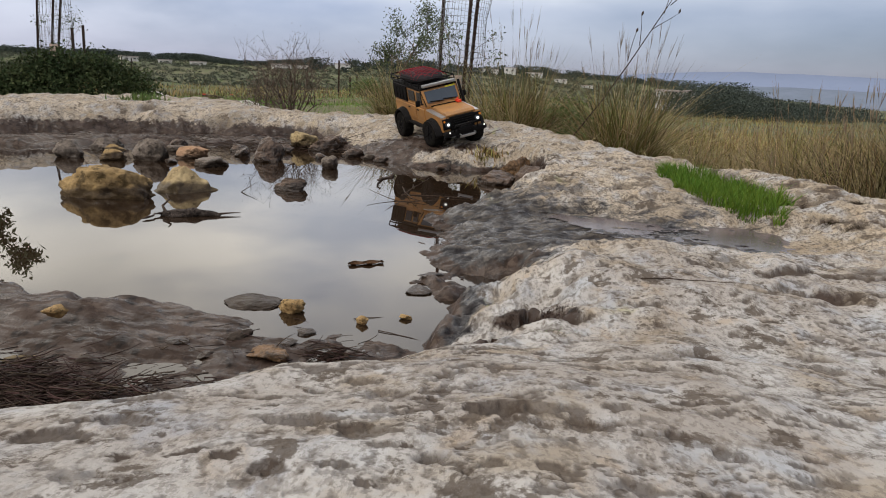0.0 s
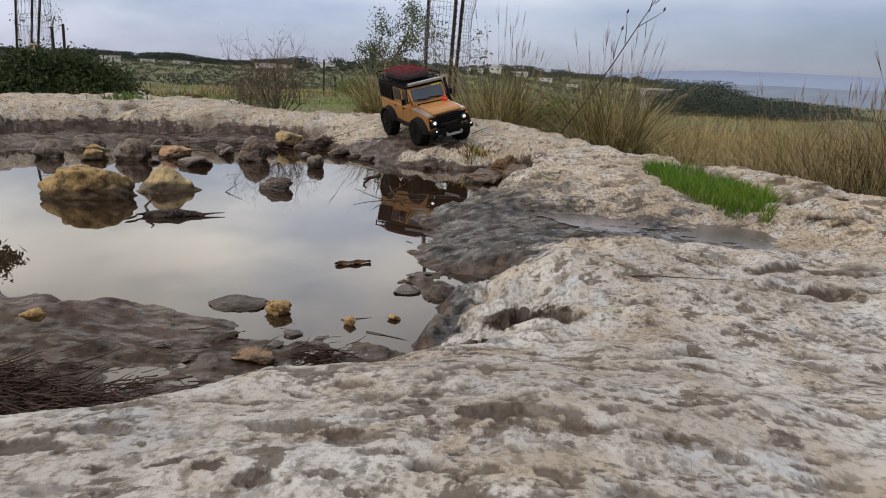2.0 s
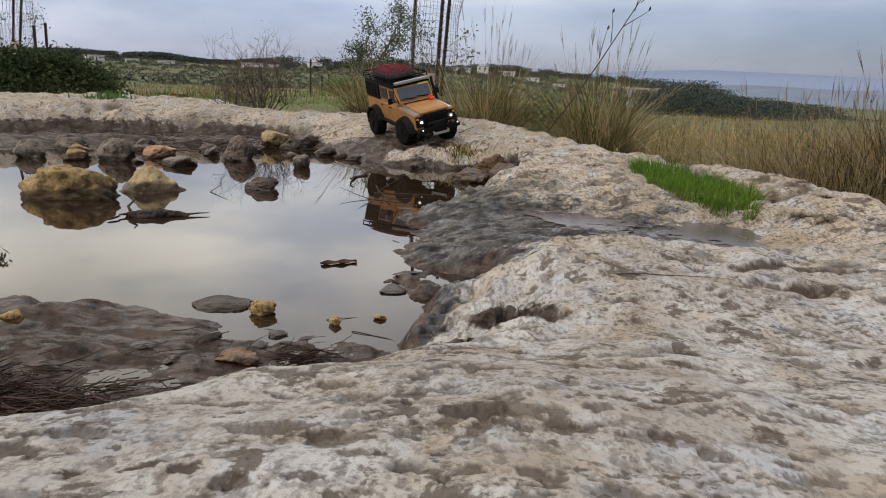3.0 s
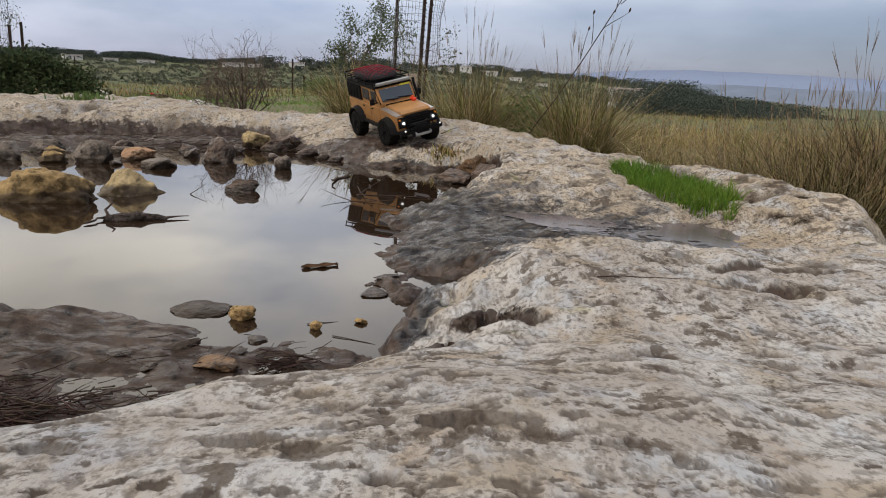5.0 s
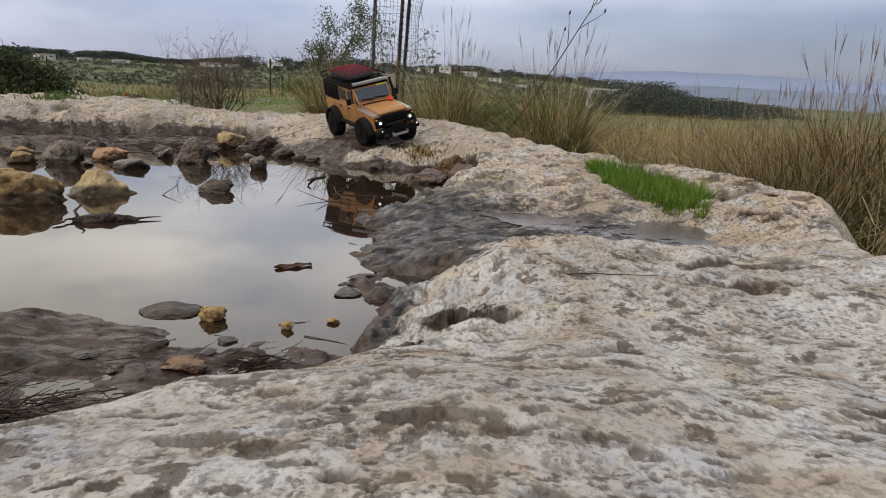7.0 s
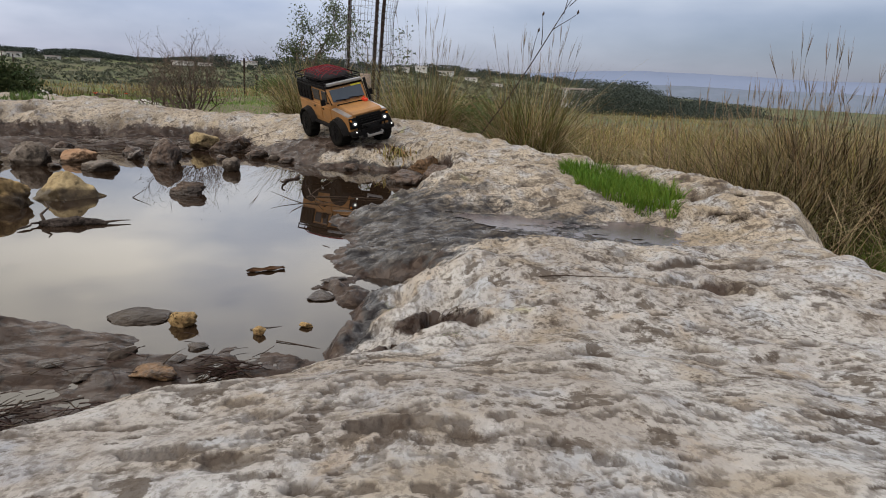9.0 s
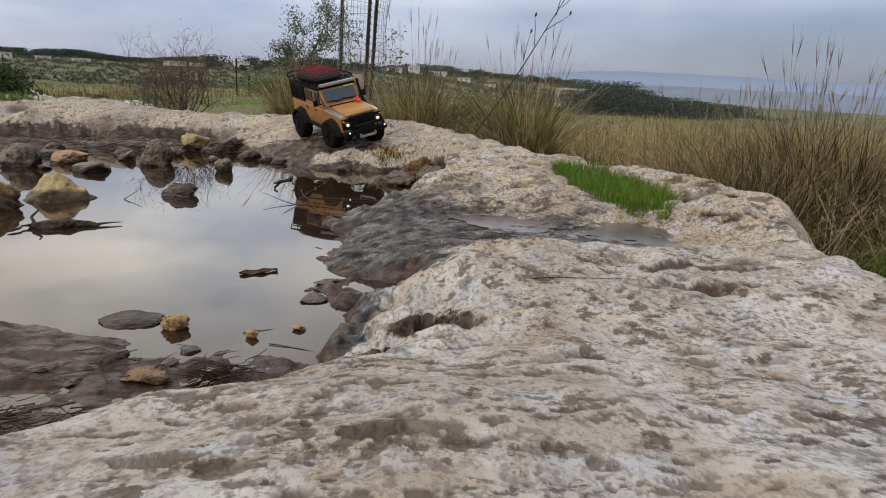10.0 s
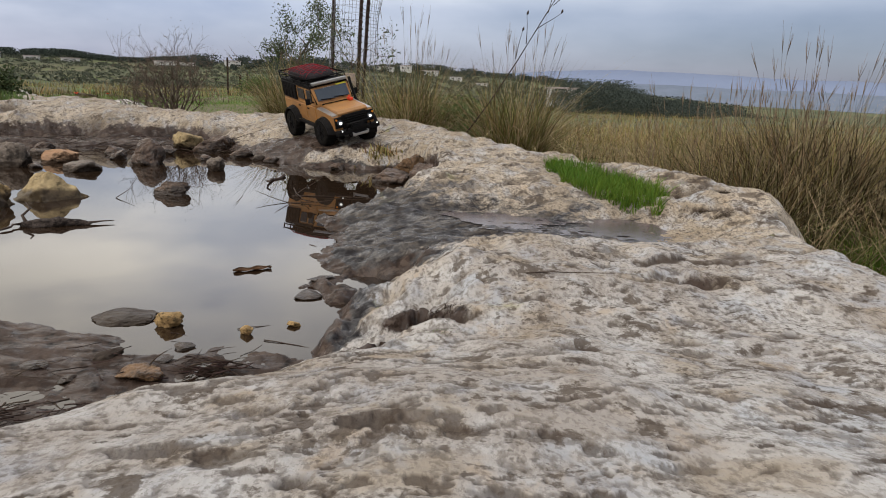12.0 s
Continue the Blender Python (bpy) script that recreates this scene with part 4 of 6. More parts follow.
            box_part("handle", (sx * (h + 0.004), y0 + 0.018, 0.168), (0.005, 0.018, 0.006), black, d, "black handle", 0.001)
        box_part("window", (sx * (h - 0.004), 0.03, 0.228), (0.006, 0.052, 0.052), dim, T, "dark side glass", 0.002)
        box_part("window", (sx * (h - 0.004), -0.054, 0.228), (0.006, 0.072, 0.052), dim, T, "dark side glass", 0.002)
        box_part("side_panel", (sx * (h - 0.003), -0.18, 0.228), (0.009, 0.155, 0.078), black, T, "black rear quarter panel", 0.002)
        tube_part("window_bars", [[((sx * (h + 0.003), -0.105 - 0.036 * k, 0.195), 0.002), ((sx * (h + 0.003), -0.105 - 0.036 * k, 0.262), 0.002)] for k in range(5)], black, T)
        box_part("sill_slider", (sx * (h + 0.004), -0.0, 0.093), (0.02, 0.17, 0.014), black, T, "black rock slider", 0.004)
        tube_part("roof_gutter", [[((sx * (h - 0.002), -0.262, 0.266), 0.003), ((sx * (h - 0.002), 0.055, 0.266), 0.003), ((sx * (h - 0.006), 0.094, 0.197), 0.003)]], black, T)
        # flares
        for cy in (fa, ra):
            bm = bmesh.new()
            n = 11
            rings = []
            for k in range(n):
                a = math.pi * (1 - k / (n - 1))
                cs, sn = math.cos(a), math.sin(a)
                rings.append([bm.verts.new((sx * x, cy + rad * cs, max(0.085, r + 0.012 + rad * sn))) for x, rad in ((h - 0.004, 0.068), (h + 0.026, 0.067), (h + 0.028, 0.074), (h - 0.004, 0.084))])
            for a, b in zip(rings, rings[1:]):
                for i in range(4):
                    bm.faces.new((a[i], a[(i + 1) % 4], b[(i + 1) % 4], b[i]))
            bm.faces.new(rings[0])
            bm.faces.new(rings[-1][::-1])
            bmesh.ops.recalc_face_normals(bm, faces=bm.faces)
            part("wheel_arch", bm, black, T, "black wheel arch flare")
        bm = bmesh.new()
        add_box(bm, (sx * (h + 0.024), 0.07, 0.213), (0.022, 0.008, 0.03), bevel=0.003)
        add_box(bm, (sx * (h + 0.006), 0.072, 0.205), (0.02, 0.004, 0.005))
        part("mirror", bm, black, T)
        box_part("mud_flap", (sx * tr, ra - 0.075, 0.075), (0.05, 0.004, 0.055), rubber, T, "", 0.001)
    # nose
    box_part("grille_panel", (0, 0.254, 0.135), (0.118, 0.012, 0.066), black, T, "black grille", 0.003)
    for k in range(5):
        box_part("grille_bar", (0, 0.262, 0.115 + 0.0105 * k), (0.095, 0.005, 0.004), black, T, "", 0.001)
    for sx in (-1, 1):
        box_part("headlight_panel", (sx * 0.077, 0.252, 0.137), (0.034, 0.012, 0.05), black, T, "black light surround", 0.002)
        bm = bmesh.new()
        add_cyl(bm, (sx * 0.073, 0.2605, 0.136), 0.0125, 0.008, "Y", 20)
        hl = part("headlight", bm, glass, T)
        bm = bmesh.new()
        add_cyl(bm, (sx * 0.073, 0.265, 0.136), 0.006, 0.004, "Y", 14)
        part("bulb", bm, lamp, hl, "lit white lamp")
        bm = bmesh.new()
        add_cyl(bm, (sx * 0.088, 0.26, 0.152), 0.0045, 0.006, "Y", 12)
        part("indicator", bm, amber, T, "amber indicator lens")
        bm = bmesh.new()
        add_cyl(bm, (sx * 0.085, 0.291, 0.107), 0.0065, 0.01, "Y", 12)
        fog = part("fog_light", bm, black, T)
        bm = bmesh.new()
        add_cyl(bm, (sx * 0.085, 0.2965, 0.107), 0.003, 0.003, "Y", 12)
        part("bulb", bm, lamp, fog, "lit white lamp")
        tube_part("tow_hook", [[((sx * 0.035, 0.292, 0.088), 0.003), ((sx * 0.035, 0.304, 0.086), 0.003), ((sx * 0.035, 0.304, 0.078), 0.003)]], silver, T)
    bm = bmesh.new()
    add_box(bm, (0, 0.275, 0.094), (0.205, 0.03, 0.022), bevel=0.005)
    add_box(bm, (0, 0.285, 0.078), (0.10, 0.018, 0.014), bevel=0.003)
    part("bumper", bm, black, T, "black steel winch bumper")
    box_part("skid_plate", (0.0, 0.291, 0.076), (0.075, 0.012, 0.012), silver, T, "bare metal plate", 0.002)
    tube_part("bull_bar", [[((-0.06, 0.287, 0.1), 0.0045), ((-0.052, 0.292, 0.132), 0.0045), ((0.052, 0.292, 0.132), 0.0045), ((0.06, 0.287, 0.1), 0.0045)]], black, T, "black nudge bar", 8)
    bm = bmesh.new()
    add_cyl(bm, (0, 0.283, 0.112), 0.011, 0.06, "X", 14)
    add_box(bm, (0, 0.283, 0.106), (0.075, 0.022, 0.01), bevel=0.002)
    part("winch", bm, black, T)
    tube_part("snorkel", [[((-h - 0.006, 0.13, 0.168), 0.006), ((-h - 0.006, 0.098, 0.185), 0.007), ((-h - 0.006, 0.066, 0.262), 0.007), ((-h - 0.006, 0.063, 0.285), 0.007)]], black, T, "black air snorkel", 8)
    # tail
    bm = bmesh.new()
    add_cyl(bm, (0.0, -0.29, 0.185), 0.055, 0.04, "Y", 28)
    part("spare_wheel", bm, rubber, T)
    box_part("rear_bumper", (0, -0.275, 0.1), (0.19, 0.022, 0.022), black, T, "", 0.004)
    # rack with a strapped bag
    zr = 0.296
    lines = []
    for sx in (-1, 1):
        for z in (zr - 0.01, zr + 0.012):
            lines.append([((sx * 0.092, -0.275, z), 0.003), ((sx * 0.092, 0.045, z), 0.003)])
        for k in range(5):
            lines.append([((sx * 0.092, -0.27 + 0.078 * k, 0.276), 0.0025), ((sx * 0.092, -0.27 + 0.078 * k, zr + 0.012), 0.0025)])
    for k in range(7):
        lines.append([((-0.092, -0.275 + 0.053 * k, zr - 0.01), 0.0025), ((0.092, -0.275 + 0.053 * k, zr - 0.01), 0.0025)])
    for y in (-0.275, 0.045):
        lines.append([((-0.092, y, zr + 0.012), 0.003), ((0.092, y, zr + 0.012), 0.003)])
    tube_part("roof_rack", lines, black, T, "black tubular roof rack")
    box_part("light_bar", (0, 0.062, 0.286), (0.17, 0.016, 0.014), silver, T, "pale roof light bar", 0.003)
    bm = bmesh.new()
    bmesh.ops.create_icosphere(bm, subdivisions=4, radius=1)
    for v in bm.verts:
        c = v.co
        q = [math.copysign(abs(a) ** 0.6, a) for a in c]
        n = noise.fractal(c * 2.2, 1.0, 2.0, 3)
        v.co = Vector((q[0] * 0.08, -0.125 + q[1] * 0.125, zr + 0.004 + max(-0.012, q[2] * (0.020 + 0.008 * math.cos(q[1] * 2)) * (1 + 0.25 * n))))
    bag = part("luggage", bm, cloth, T, "black canvas bag", True)
    lines = []

    def over(x, y):
        u, v = x / 0.08, (y + 0.125) / 0.125
        k = max(0.0, 1 - abs(u) ** 3.3) * max(0.0, 1 - abs(v) ** 3.3)
        return zr + 0.006 + 0.027 * k ** 0.35
    for k in range(-4, 5):
        for sgn in (-1, 1):
            ln = []
            for i in range(15):
                t = -1 + i / 7
                x, y = 0.08 * t, -0.125 + 0.031 * k + sgn * 0.06 * t
                if abs(y + 0.125) < 0.127:
                    ln.append(((x, y, over(x, y)), 0.0013))
            if len(ln) > 2:
                lines.append(ln)
    tube_part("luggage_net", lines, red, T, "dark red elastic cargo net", 5)
    # the body sits low on its springs
    for o in T.children:
        if not o.name.startswith(("wheel", "axle", "shock")) or o.name.startswith("wheel_arch"):
            o.matrix_basis = pose(0, 0, 0.08) @ pose(0, 0, 0, -3.5, 7, 0) @ pose(0, 0, -0.074) @ Matrix.Diagonal((0.97, 1, 0.90, 1))
    return T


def truck_pose(cx, cy, heading):
    """Set the wheels on the rock."""
    f = Vector((math.cos(heading), math.sin(heading), 0))
    r = Vector((f.y, -f.x, 0))
    c = Vector((cx, cy, 0))
    z = {}
    for a in (1, -1):
        for b in (1, -1):
            p = c + f * 0.162 * a + r * 0.098 * b
            z[a, b] = height(p.x, p.y)
    zc = sum(z.values()) / 4
    f3 = (f + Vector((0, 0, (z[1, 1] + z[1, -1] - z[-1, 1] - z[-1, -1]) / 2 / 0.324))).normalized()
    r3 = (r + Vector((0, 0, (z[1, 1] + z[-1, 1] - z[1, -1] - z[-1, -1]) / 2 / 0.196))).normalized()
    up = r3.cross(f3).normalized()
    r3 = f3.cross(up)
    m = Matrix((r3, f3, up)).transposed().to_4x4()
    m.translation = (cx, cy, zc - 0.003)
    return m @ Matrix.Scale(0.885, 4)


build_truck(truck_pose(-0.262, 2.63, radians(-59)))


# ---------------------------------------------------------------- stones in and round the pool
def stone(name, x, y, sx, sy, sz, material, label, seed, z=None, turn=0.0, tip=0.0, angular=0.35, peak=0.0, faces=None):
    rng = random.Random(seed)
    bm = bmesh.new()
    bmesh.ops.create_icosphere(bm, subdivisions=5 if sx > 0.03 else 4, radius=1)
    planes = [(Vector((rng.gauss(0, 1), rng.gauss(0, 1), rng.gauss(0, 0.8))).normalized(), rng.uniform(0.5, 0.85)) for _ in range(13)]
    if faces:
        planes = [(Vector(f[:3]).normalized(), f[3]) for f in faces]
    off = Vector((seed * 3.7, seed * 1.3, 0))
    for v in bm.verts:
        d = v.co.copy()
        for n, k in planes:
            e = d.dot(n) - k
            if e > 0:
                d -= n * e * (0.55 + angular)
        rid = 1 - abs(noise.noise(d * 3.5 + off))
        d *= 1 + 0.12 * noise.fractal(d * 2.0 + off, 1.0, 2.0, 4) + 0.05 * noise.fractal(d * 8 + off, 0.8, 2.0, 3) - 0.07 * rid ** 4
        k = 1 - peak * max(0.0, d.z)
        v.co = Vector(((d.x * k + 0.25 * peak * max(0.0, d.z)) * sx, d.y * k * sy, d.z * sz * (1 + 0.3 * peak)))
    me = bpy.data.meshes.new(name)
    bm.to_mesh(me)
    bm.free()
    me.materials.append(material)
    me.polygons.foreach_set("use_smooth", np.ones(len(me.polygons), bool))
    ob = new(name, me)
    zz = height(x, y) if z is None else z
    ob.matrix_world = pose(x, y, zz, tip, tip * 0.5, turn)
    return tagged(ob, label, "stone")


stone("stone", -0.985, 1.51, 0.128, 0.10, 0.075, M_STONE_TAN, "rounded tan boulder half sunk in the pool", 1, 0.006)
stone("stone", -0.850, 1.62, 0.112, 0.095, 0.100, M_STONE_PALE, "angular pale tan stone with a ridged top in the pool", 27, -0.004, 0, 0, 0.42, 0.0, [(0.62, -0.42, 0.55, 0.36), (-0.50, -0.45, 0.72, 0.50), (0.0, -0.95, 0.25, 0.55), (-0.75, 0.1, 0.5, 0.62), (0.3, 0.7, 0.6, 0.5), (0.95, 0.1, 0.1, 0.8), (-0.2, -0.8, -0.4, 0.6)])
stone("stone", -1.245, 2.17, 0.082, 0.07, 0.062, M_STONE_GREY, "grey rounded stone at the pool's muddy margin", 3, 0.02)
stone("stone", -1.165, 2.28, 0.080, 0.07, 0.036, M_STONE_RED, "flat reddish stone at the water's edge", 24, 0.008)
stone("stone", -0.99, 2.10, 0.078, 0.06, 0.034, M_STONE_GREY, "low grey stone flecked with lichen in shallow water", 5, 0.006)
stone("stone", -1.0, 2.38, 0.042, 0.04, 0.028, M_STONE_DARK, "small dark wet stone at the water's edge", 6, 0.01)
stone("stone", -0.865, 2.29, 0.078, 0.07, 0.064, M_STONE_DARK, "large dark brown wet stone at the water's edge", 7, 0.02, 40)
stone("stone", -0.865, 2.73, 0.070, 0.06, 0.052, M_STONE_PALE, "pale yellow stone on the muddy bank", 8, 0.035, 10)
stone("stone", -0.755, 2.68, 0.08, 0.05, 0.045, M_STONE_DARK, "dark wet stone lying on the muddy bank", 9, 0.02)
stone("stone", -0.595, 2.17, 0.04, 0.035, 0.032, M_STONE_GREY, "small grey stone standing in the water", 10, 0.012)
stone("stone", -0.585, 1.71, 0.058, 0.035, 0.028, M_STONE_DARK, "dark flat stone breaking the water surface", 11, 0.008, 12)
stone("stone", -1.55, 2.15, 0.065, 0.05, 0.052, M_STONE_GREY, "grey stone at the pool's far margin", 12, 0.012)
stone("stone", -1.375, 2.13, 0.06, 0.04, 0.030, M_STONE_TAN, "flat tan stone in shallow water", 13, 0.008, 30)
stone("stone", -1.46, 2.28, 0.05, 0.04, 0.03, M_STONE_TAN, "tan stone lying on wet mud", 14, 0.01)
stone("stone", -1.15, 2.12, 0.03, 0.025, 0.012, M_STONE_DARK, "little dark stone at the water's edge", 15, 0.004)
stone("stone", -0.278, 0.782, 0.020, 0.016, 0.012, M_PEBBLE, "ochre pebble standing in shallow water", 16, 0.008)
stone("stone", -0.345, 0.812, 0.058, 0.035, 0.0075, M_STONE_GREY, "flat wet slab just breaking the water", 17, -0.0015)
stone("stone", -0.255, 0.632, 0.027, 0.02, 0.010, M_STONE_BROWN, "flat brown pebble on the near mud", 31, 0.006, -10)
stone("stone", -0.175, 0.757, 0.009, 0.008, 0.008, M_PEBBLE, "small tan pebble in the shallows", 19, 0.004)
stone("stone", -0.121, 0.783, 0.010, 0.006, 0.005, M_PEBBLE, "tiny pale pebble in the shallows", 20, 0.003)
stone("stone", -0.53, 0.66, 0.016, 0.012, 0.010, M_PEBBLE, "tan pebble on the mud shelf", 21, 0.03)
stone("stone", 0.0, 2.03, 0.075, 0.09, 0.05, M_STONE_DARK, "dark wet rock lump in the bay of the pool", 22, 0.005, 30)


# small wet stones on the near mud and the jumble on the far bank
for i, (x, y, a, b, c, m, l) in enumerate((
        (-0.374, 0.652, 0.017, 0.012, 0.004, M_STONE_DARK, "dark wet pebble on the near mud"), (-0.247, 0.669, 0.014, 0.011, 0.004, M_STONE_DARK, "dark wet pebble in the shallows"),
        (-0.328, 0.629, 0.013, 0.010, 0.004, M_STONE_DARK, "dark wet pebble on the near mud"), (-0.238, 0.713, 0.016, 0.012, 0.004, M_STONE_DARK, "dark wet pebble in the shallows"),
        (-0.315, 0.684, 0.022, 0.014, 0.007, M_STONE_GREY, "flat grey pebble on the near mud"), (-0.494, 0.556, 0.024, 0.012, 0.008, M_STONE_PALE, "flat pale pebble on the near mud"),
        (-0.442, 0.585, 0.018, 0.010, 0.007, M_STONE_GREY, "flat grey pebble on the near mud"), (-0.12, 0.90, 0.030, 0.022, 0.0045, M_STONE_DARK, "flat dark wet stone at the shore"),
        (-0.105, 0.97, 0.026, 0.016, 0.004, M_STONE_DARK, "flat dark wet stone at the shore"), (-0.75, 2.80, 0.065, 0.05, 0.045, M_STONE_DARK, "dark wet stone lying on the muddy bank"),
        (-0.60, 2.52, 0.05, 0.04, 0.03, M_STONE_DARK, "dark wet stone at the muddy water's edge"), (-0.52, 2.47, 0.035, 0.03, 0.022, M_STONE_GREY, "grey stone at the muddy water's edge"),
        (-1.57, 2.41, 0.08, 0.06, 0.038, M_STONE_GREY, "grey stone on the muddy bank"), (-1.30, 2.46, 0.06, 0.045, 0.022, M_STONE_GREY, "grey wet stone on the muddy bank"),
        (-1.08, 2.52, 0.05, 0.045, 0.03, M_STONE_DARK, "dark wet stone on the muddy bank"), (-0.90, 2.56, 0.045, 0.04, 0.03, M_STONE_DARK, "dark wet stone on the muddy bank"),
        (-1.38, 2.60, 0.05, 0.04, 0.03, M_STONE_DARK, "dark wet stone on the muddy bank"), (-0.70, 2.42, 0.028, 0.025, 0.018, M_STONE_DARK, "small dark stone standing in the shallows"),
        (-0.46, 2.40, 0.04, 0.025, 0.016, M_STONE_DARK, "dark wet stone under the bank"), (-0.20, 2.265, 0.05, 0.03, 0.018, M_STONE_DARK, "dark wet stone under the bank"),
        # two lumps added in place of the dark overhang hollow in the bay
        (0.06, 2.10, 0.07, 0.06, 0.075, M_STONE_BROWN, "dark brown lump standing in for the bay's hollow wall"), (0.085, 1.97, 0.05, 0.06, 0.06, M_STONE_DARK, "dark brown lump standing in for the bay's hollow wall"))):
    stone("stone", x, y, a, b, c, m, l, 40 + i, max(height(x, y), 0.0) + c * 0.25, 37 * i % 90)


# ---------------------------------------------------------------- things lying in the pool
def strand(x, y, z, length, heading, rise=0.0, r=0.002, rng=None, n=5, wob=0.15):
    """A bent twig as a line of (point, radius)."""
    rng = rng or random.Random(1)
    p = Vector((x, y, z))
    out = []
    a, e = heading, rise
    for i in range(n):
        out.append((tuple(p), r * (1 - 0.6 * i / (n - 1))))
        p = p + Vector((math.cos(a) * math.cos(e), math.sin(a) * math.cos(e), math.sin(e))) * (length / (n - 1))
        a += rng.uniform(-wob, wob)
        e += rng.uniform(-wob, wob) * 0.4
    return out


def twig(lines, label, material=None, category="twig", sides=5):
    V, F = tubes(lines, sides)
    return tagged(new("twig", np_mesh("twig", V, F, material or M_TWIG)), label, category)


def drift_log():
    bm = bmesh.new()
    bmesh.ops.create_icosphere(bm, subdivisions=3, radius=1)
    for v in bm.verts:
        c = v.co
        t = c.x
        c = Vector((t, c.y, c.z)) if abs(t) > 0.999 else Vector((t, *(q * math.sqrt((1 - abs(t) ** 5) / (1 - t * t)) for q in (c.y, c.z))))
        w = (1 - 0.75 * max(0, t) - 0.35 * max(0, -t)) * (1 + 0.5 * noise.noise(c * 3) + 0.3 * noise.noise(c * 9))
        v.co = Vector((t * 0.068, c.y * 0.017 * w + 0.006 * math.sin(t * 3), c.z * 0.013 * w + 0.003 * noise.noise(c * 5)))
    T = empty("driftwood", pose(-0.69, 1.325, 0.003, 0, 0, 8), "dark waterlogged driftwood with side twigs floating in the pool", "driftwood")
    part("log", bm, M_DRIFT, T, "", True)
    tube_part("side_twig", [[((-0.055, 0.0, 0.005), 0.004), ((-0.068, 0.02, 0.014), 0.003), ((-0.058, 0.035, 0.026), 0.002), ((-0.07, 0.05, 0.036), 0.0013)]], M_TWIG, T)
    tube_part("side_twig", [[((-0.06, -0.005, 0.002), 0.004), ((-0.074, -0.014, 0.003), 0.0022), ((-0.070, -0.03, 0.002), 0.002), ((-0.078, -0.045, 0.001), 0.0026), ((-0.084, -0.055, 0.0), 0.001)]], M_TWIG, T)
    tube_part("side_twig", [[((0.06, 0.005, 0.001), 0.003), ((0.085, 0.016, 0.002), 0.0016), ((0.105, 0.02, 0.002), 0.0008)]], M_TWIG, T)


drift_log()
R4 = random.Random(4)
twig([strand(-0.70, 1.635, 0.001, 0.05, -0.9, 0.0, 0.0012, R4, 3, 0.05), strand(-0.70, 1.635, 0.001, 0.05, 0.7, 0.5, 0.0012, R4, 3, 0.05)], "thin forked twig floating on still water")
twig([strand(-0.355, 2.06, 0.004, 0.20, -1.5, 0.0, 0.006, R4, 9, 0.5)], "dark knotted twig floating in the pool")
twig([strand(-0.295, 1.87, -0.002, 0.30, -1.35, 0.05, 0.0018, R4, 6, 0.1), strand(-0.275, 1.72, 0.0, 0.28, -0.1, 0.03, 0.0016, R4, 6, 0.12),
      strand(-0.262, 1.60, 0.0, 0.33, -1.75, 0.0, 0.0014, R4, 6, 0.08), strand(-0.27, 1.7, 0.0, 0.14, 1.1, 0.3, 0.0014, R4, 4), strand(-0.268, 1.62, 0.0, 0.10, 2.8, 0.2, 0.0013, R4, 4), strand(-0.268, 1.62, 0.0, 0.12, -0.1, 0.05, 0.0013, R4, 4)],
     "branching dead twig sticking out of the water")
twig([strand(-0.15, 0.735, 0.001, 0.06, -0.3, 0.0, 0.0008, R4, 5)], "thin twig lying in the shallows")
twig([strand(-0.19, 0.77, 0.001, 0.05, 0.4, 0.0, 0.0007, R4, 4)], "thin twig lying in the shallows")
twig([strand(0.16, 0.695, height(0.16, 0.695) + 0.002, 0.11, 0.25, 0.0, 0.0009, R4, 7, 0.25)], "bent dry twig lying on the rock")


def leaf_raft():
    """A curled dead leaf afloat."""
    bm = bmesh.new()
    n, k = 12, 6
    grid = []
    for i in range(n):
        t = i / (n - 1)
        w = 0.009 * math.sin(math.pi * (0.12 + 0.8 * t)) ** 0.5
        grid.append([bm.verts.new(((t - 0.5) * 0.062, w * (j / (k - 1) * 2 - 1) + 0.0012 * math.sin(t * 9), 0.002 + 0.003 * abs(j / (k - 1) * 2 - 1) ** 2 + 0.0012 * math.sin(t * 14 + j))) for j in range(k)])
    for a, b in zip(grid, grid[1:]):
        for j in range(k - 1):
            bm.faces.new((a[j], b[j], b[j + 1], a[j + 1]))
    bmesh.ops.solidify(bm, geom=bm.faces[:], thickness=0.004)
    ob = part("leaf", bm, M_LEAFLITTER, None, "", True)
    ob.matrix_world = pose(-0.228, 1.028, -0.001, 0, 0, 25)
    tagged(ob, "curled brown dead leaf floating on the pool", "leaf")


leaf_raft()


def thatch(name, cx, cy, sx, sy, n, lo, hi, label, seed, main=0.35, z0=0.002, r=0.00065):
    rng = random.Random(seed)
    lines = []
    for _ in range(n):
        x, y = cx + rng.gauss(0, sx), cy + rng.gauss(0, sy)
        z = max(height(x, y), 0.0) + z0 + abs(rng.gauss(0, 0.006))
        a = main + rng.gauss(0, 0.55) + (math.pi if rng.random() < 0.5 else 0)
        lines.append(strand(x, y, z, rng.uniform(lo, hi), a, rng.gauss(0.02, 0.13), r * rng.uniform(0.6, 1.7), rng, 5, 0.35))
    V, F = tubes(lines, 4)
    return tagged(new(name, np_mesh(name, V, F, M_THATCH)), label, "debris", kind="stuff")


thatch("needle_litter", -0.43, 0.475, 0.07, 0.034, 1500, 0.012, 0.05, "dark rotting stalks and needles washed up on the mud", 5)
thatch("needle_litter", -0.185, 0.645, 0.016, 0.010, 130, 0.010, 0.03, "dark rotting stalks and needles washed up on the mud", 6)
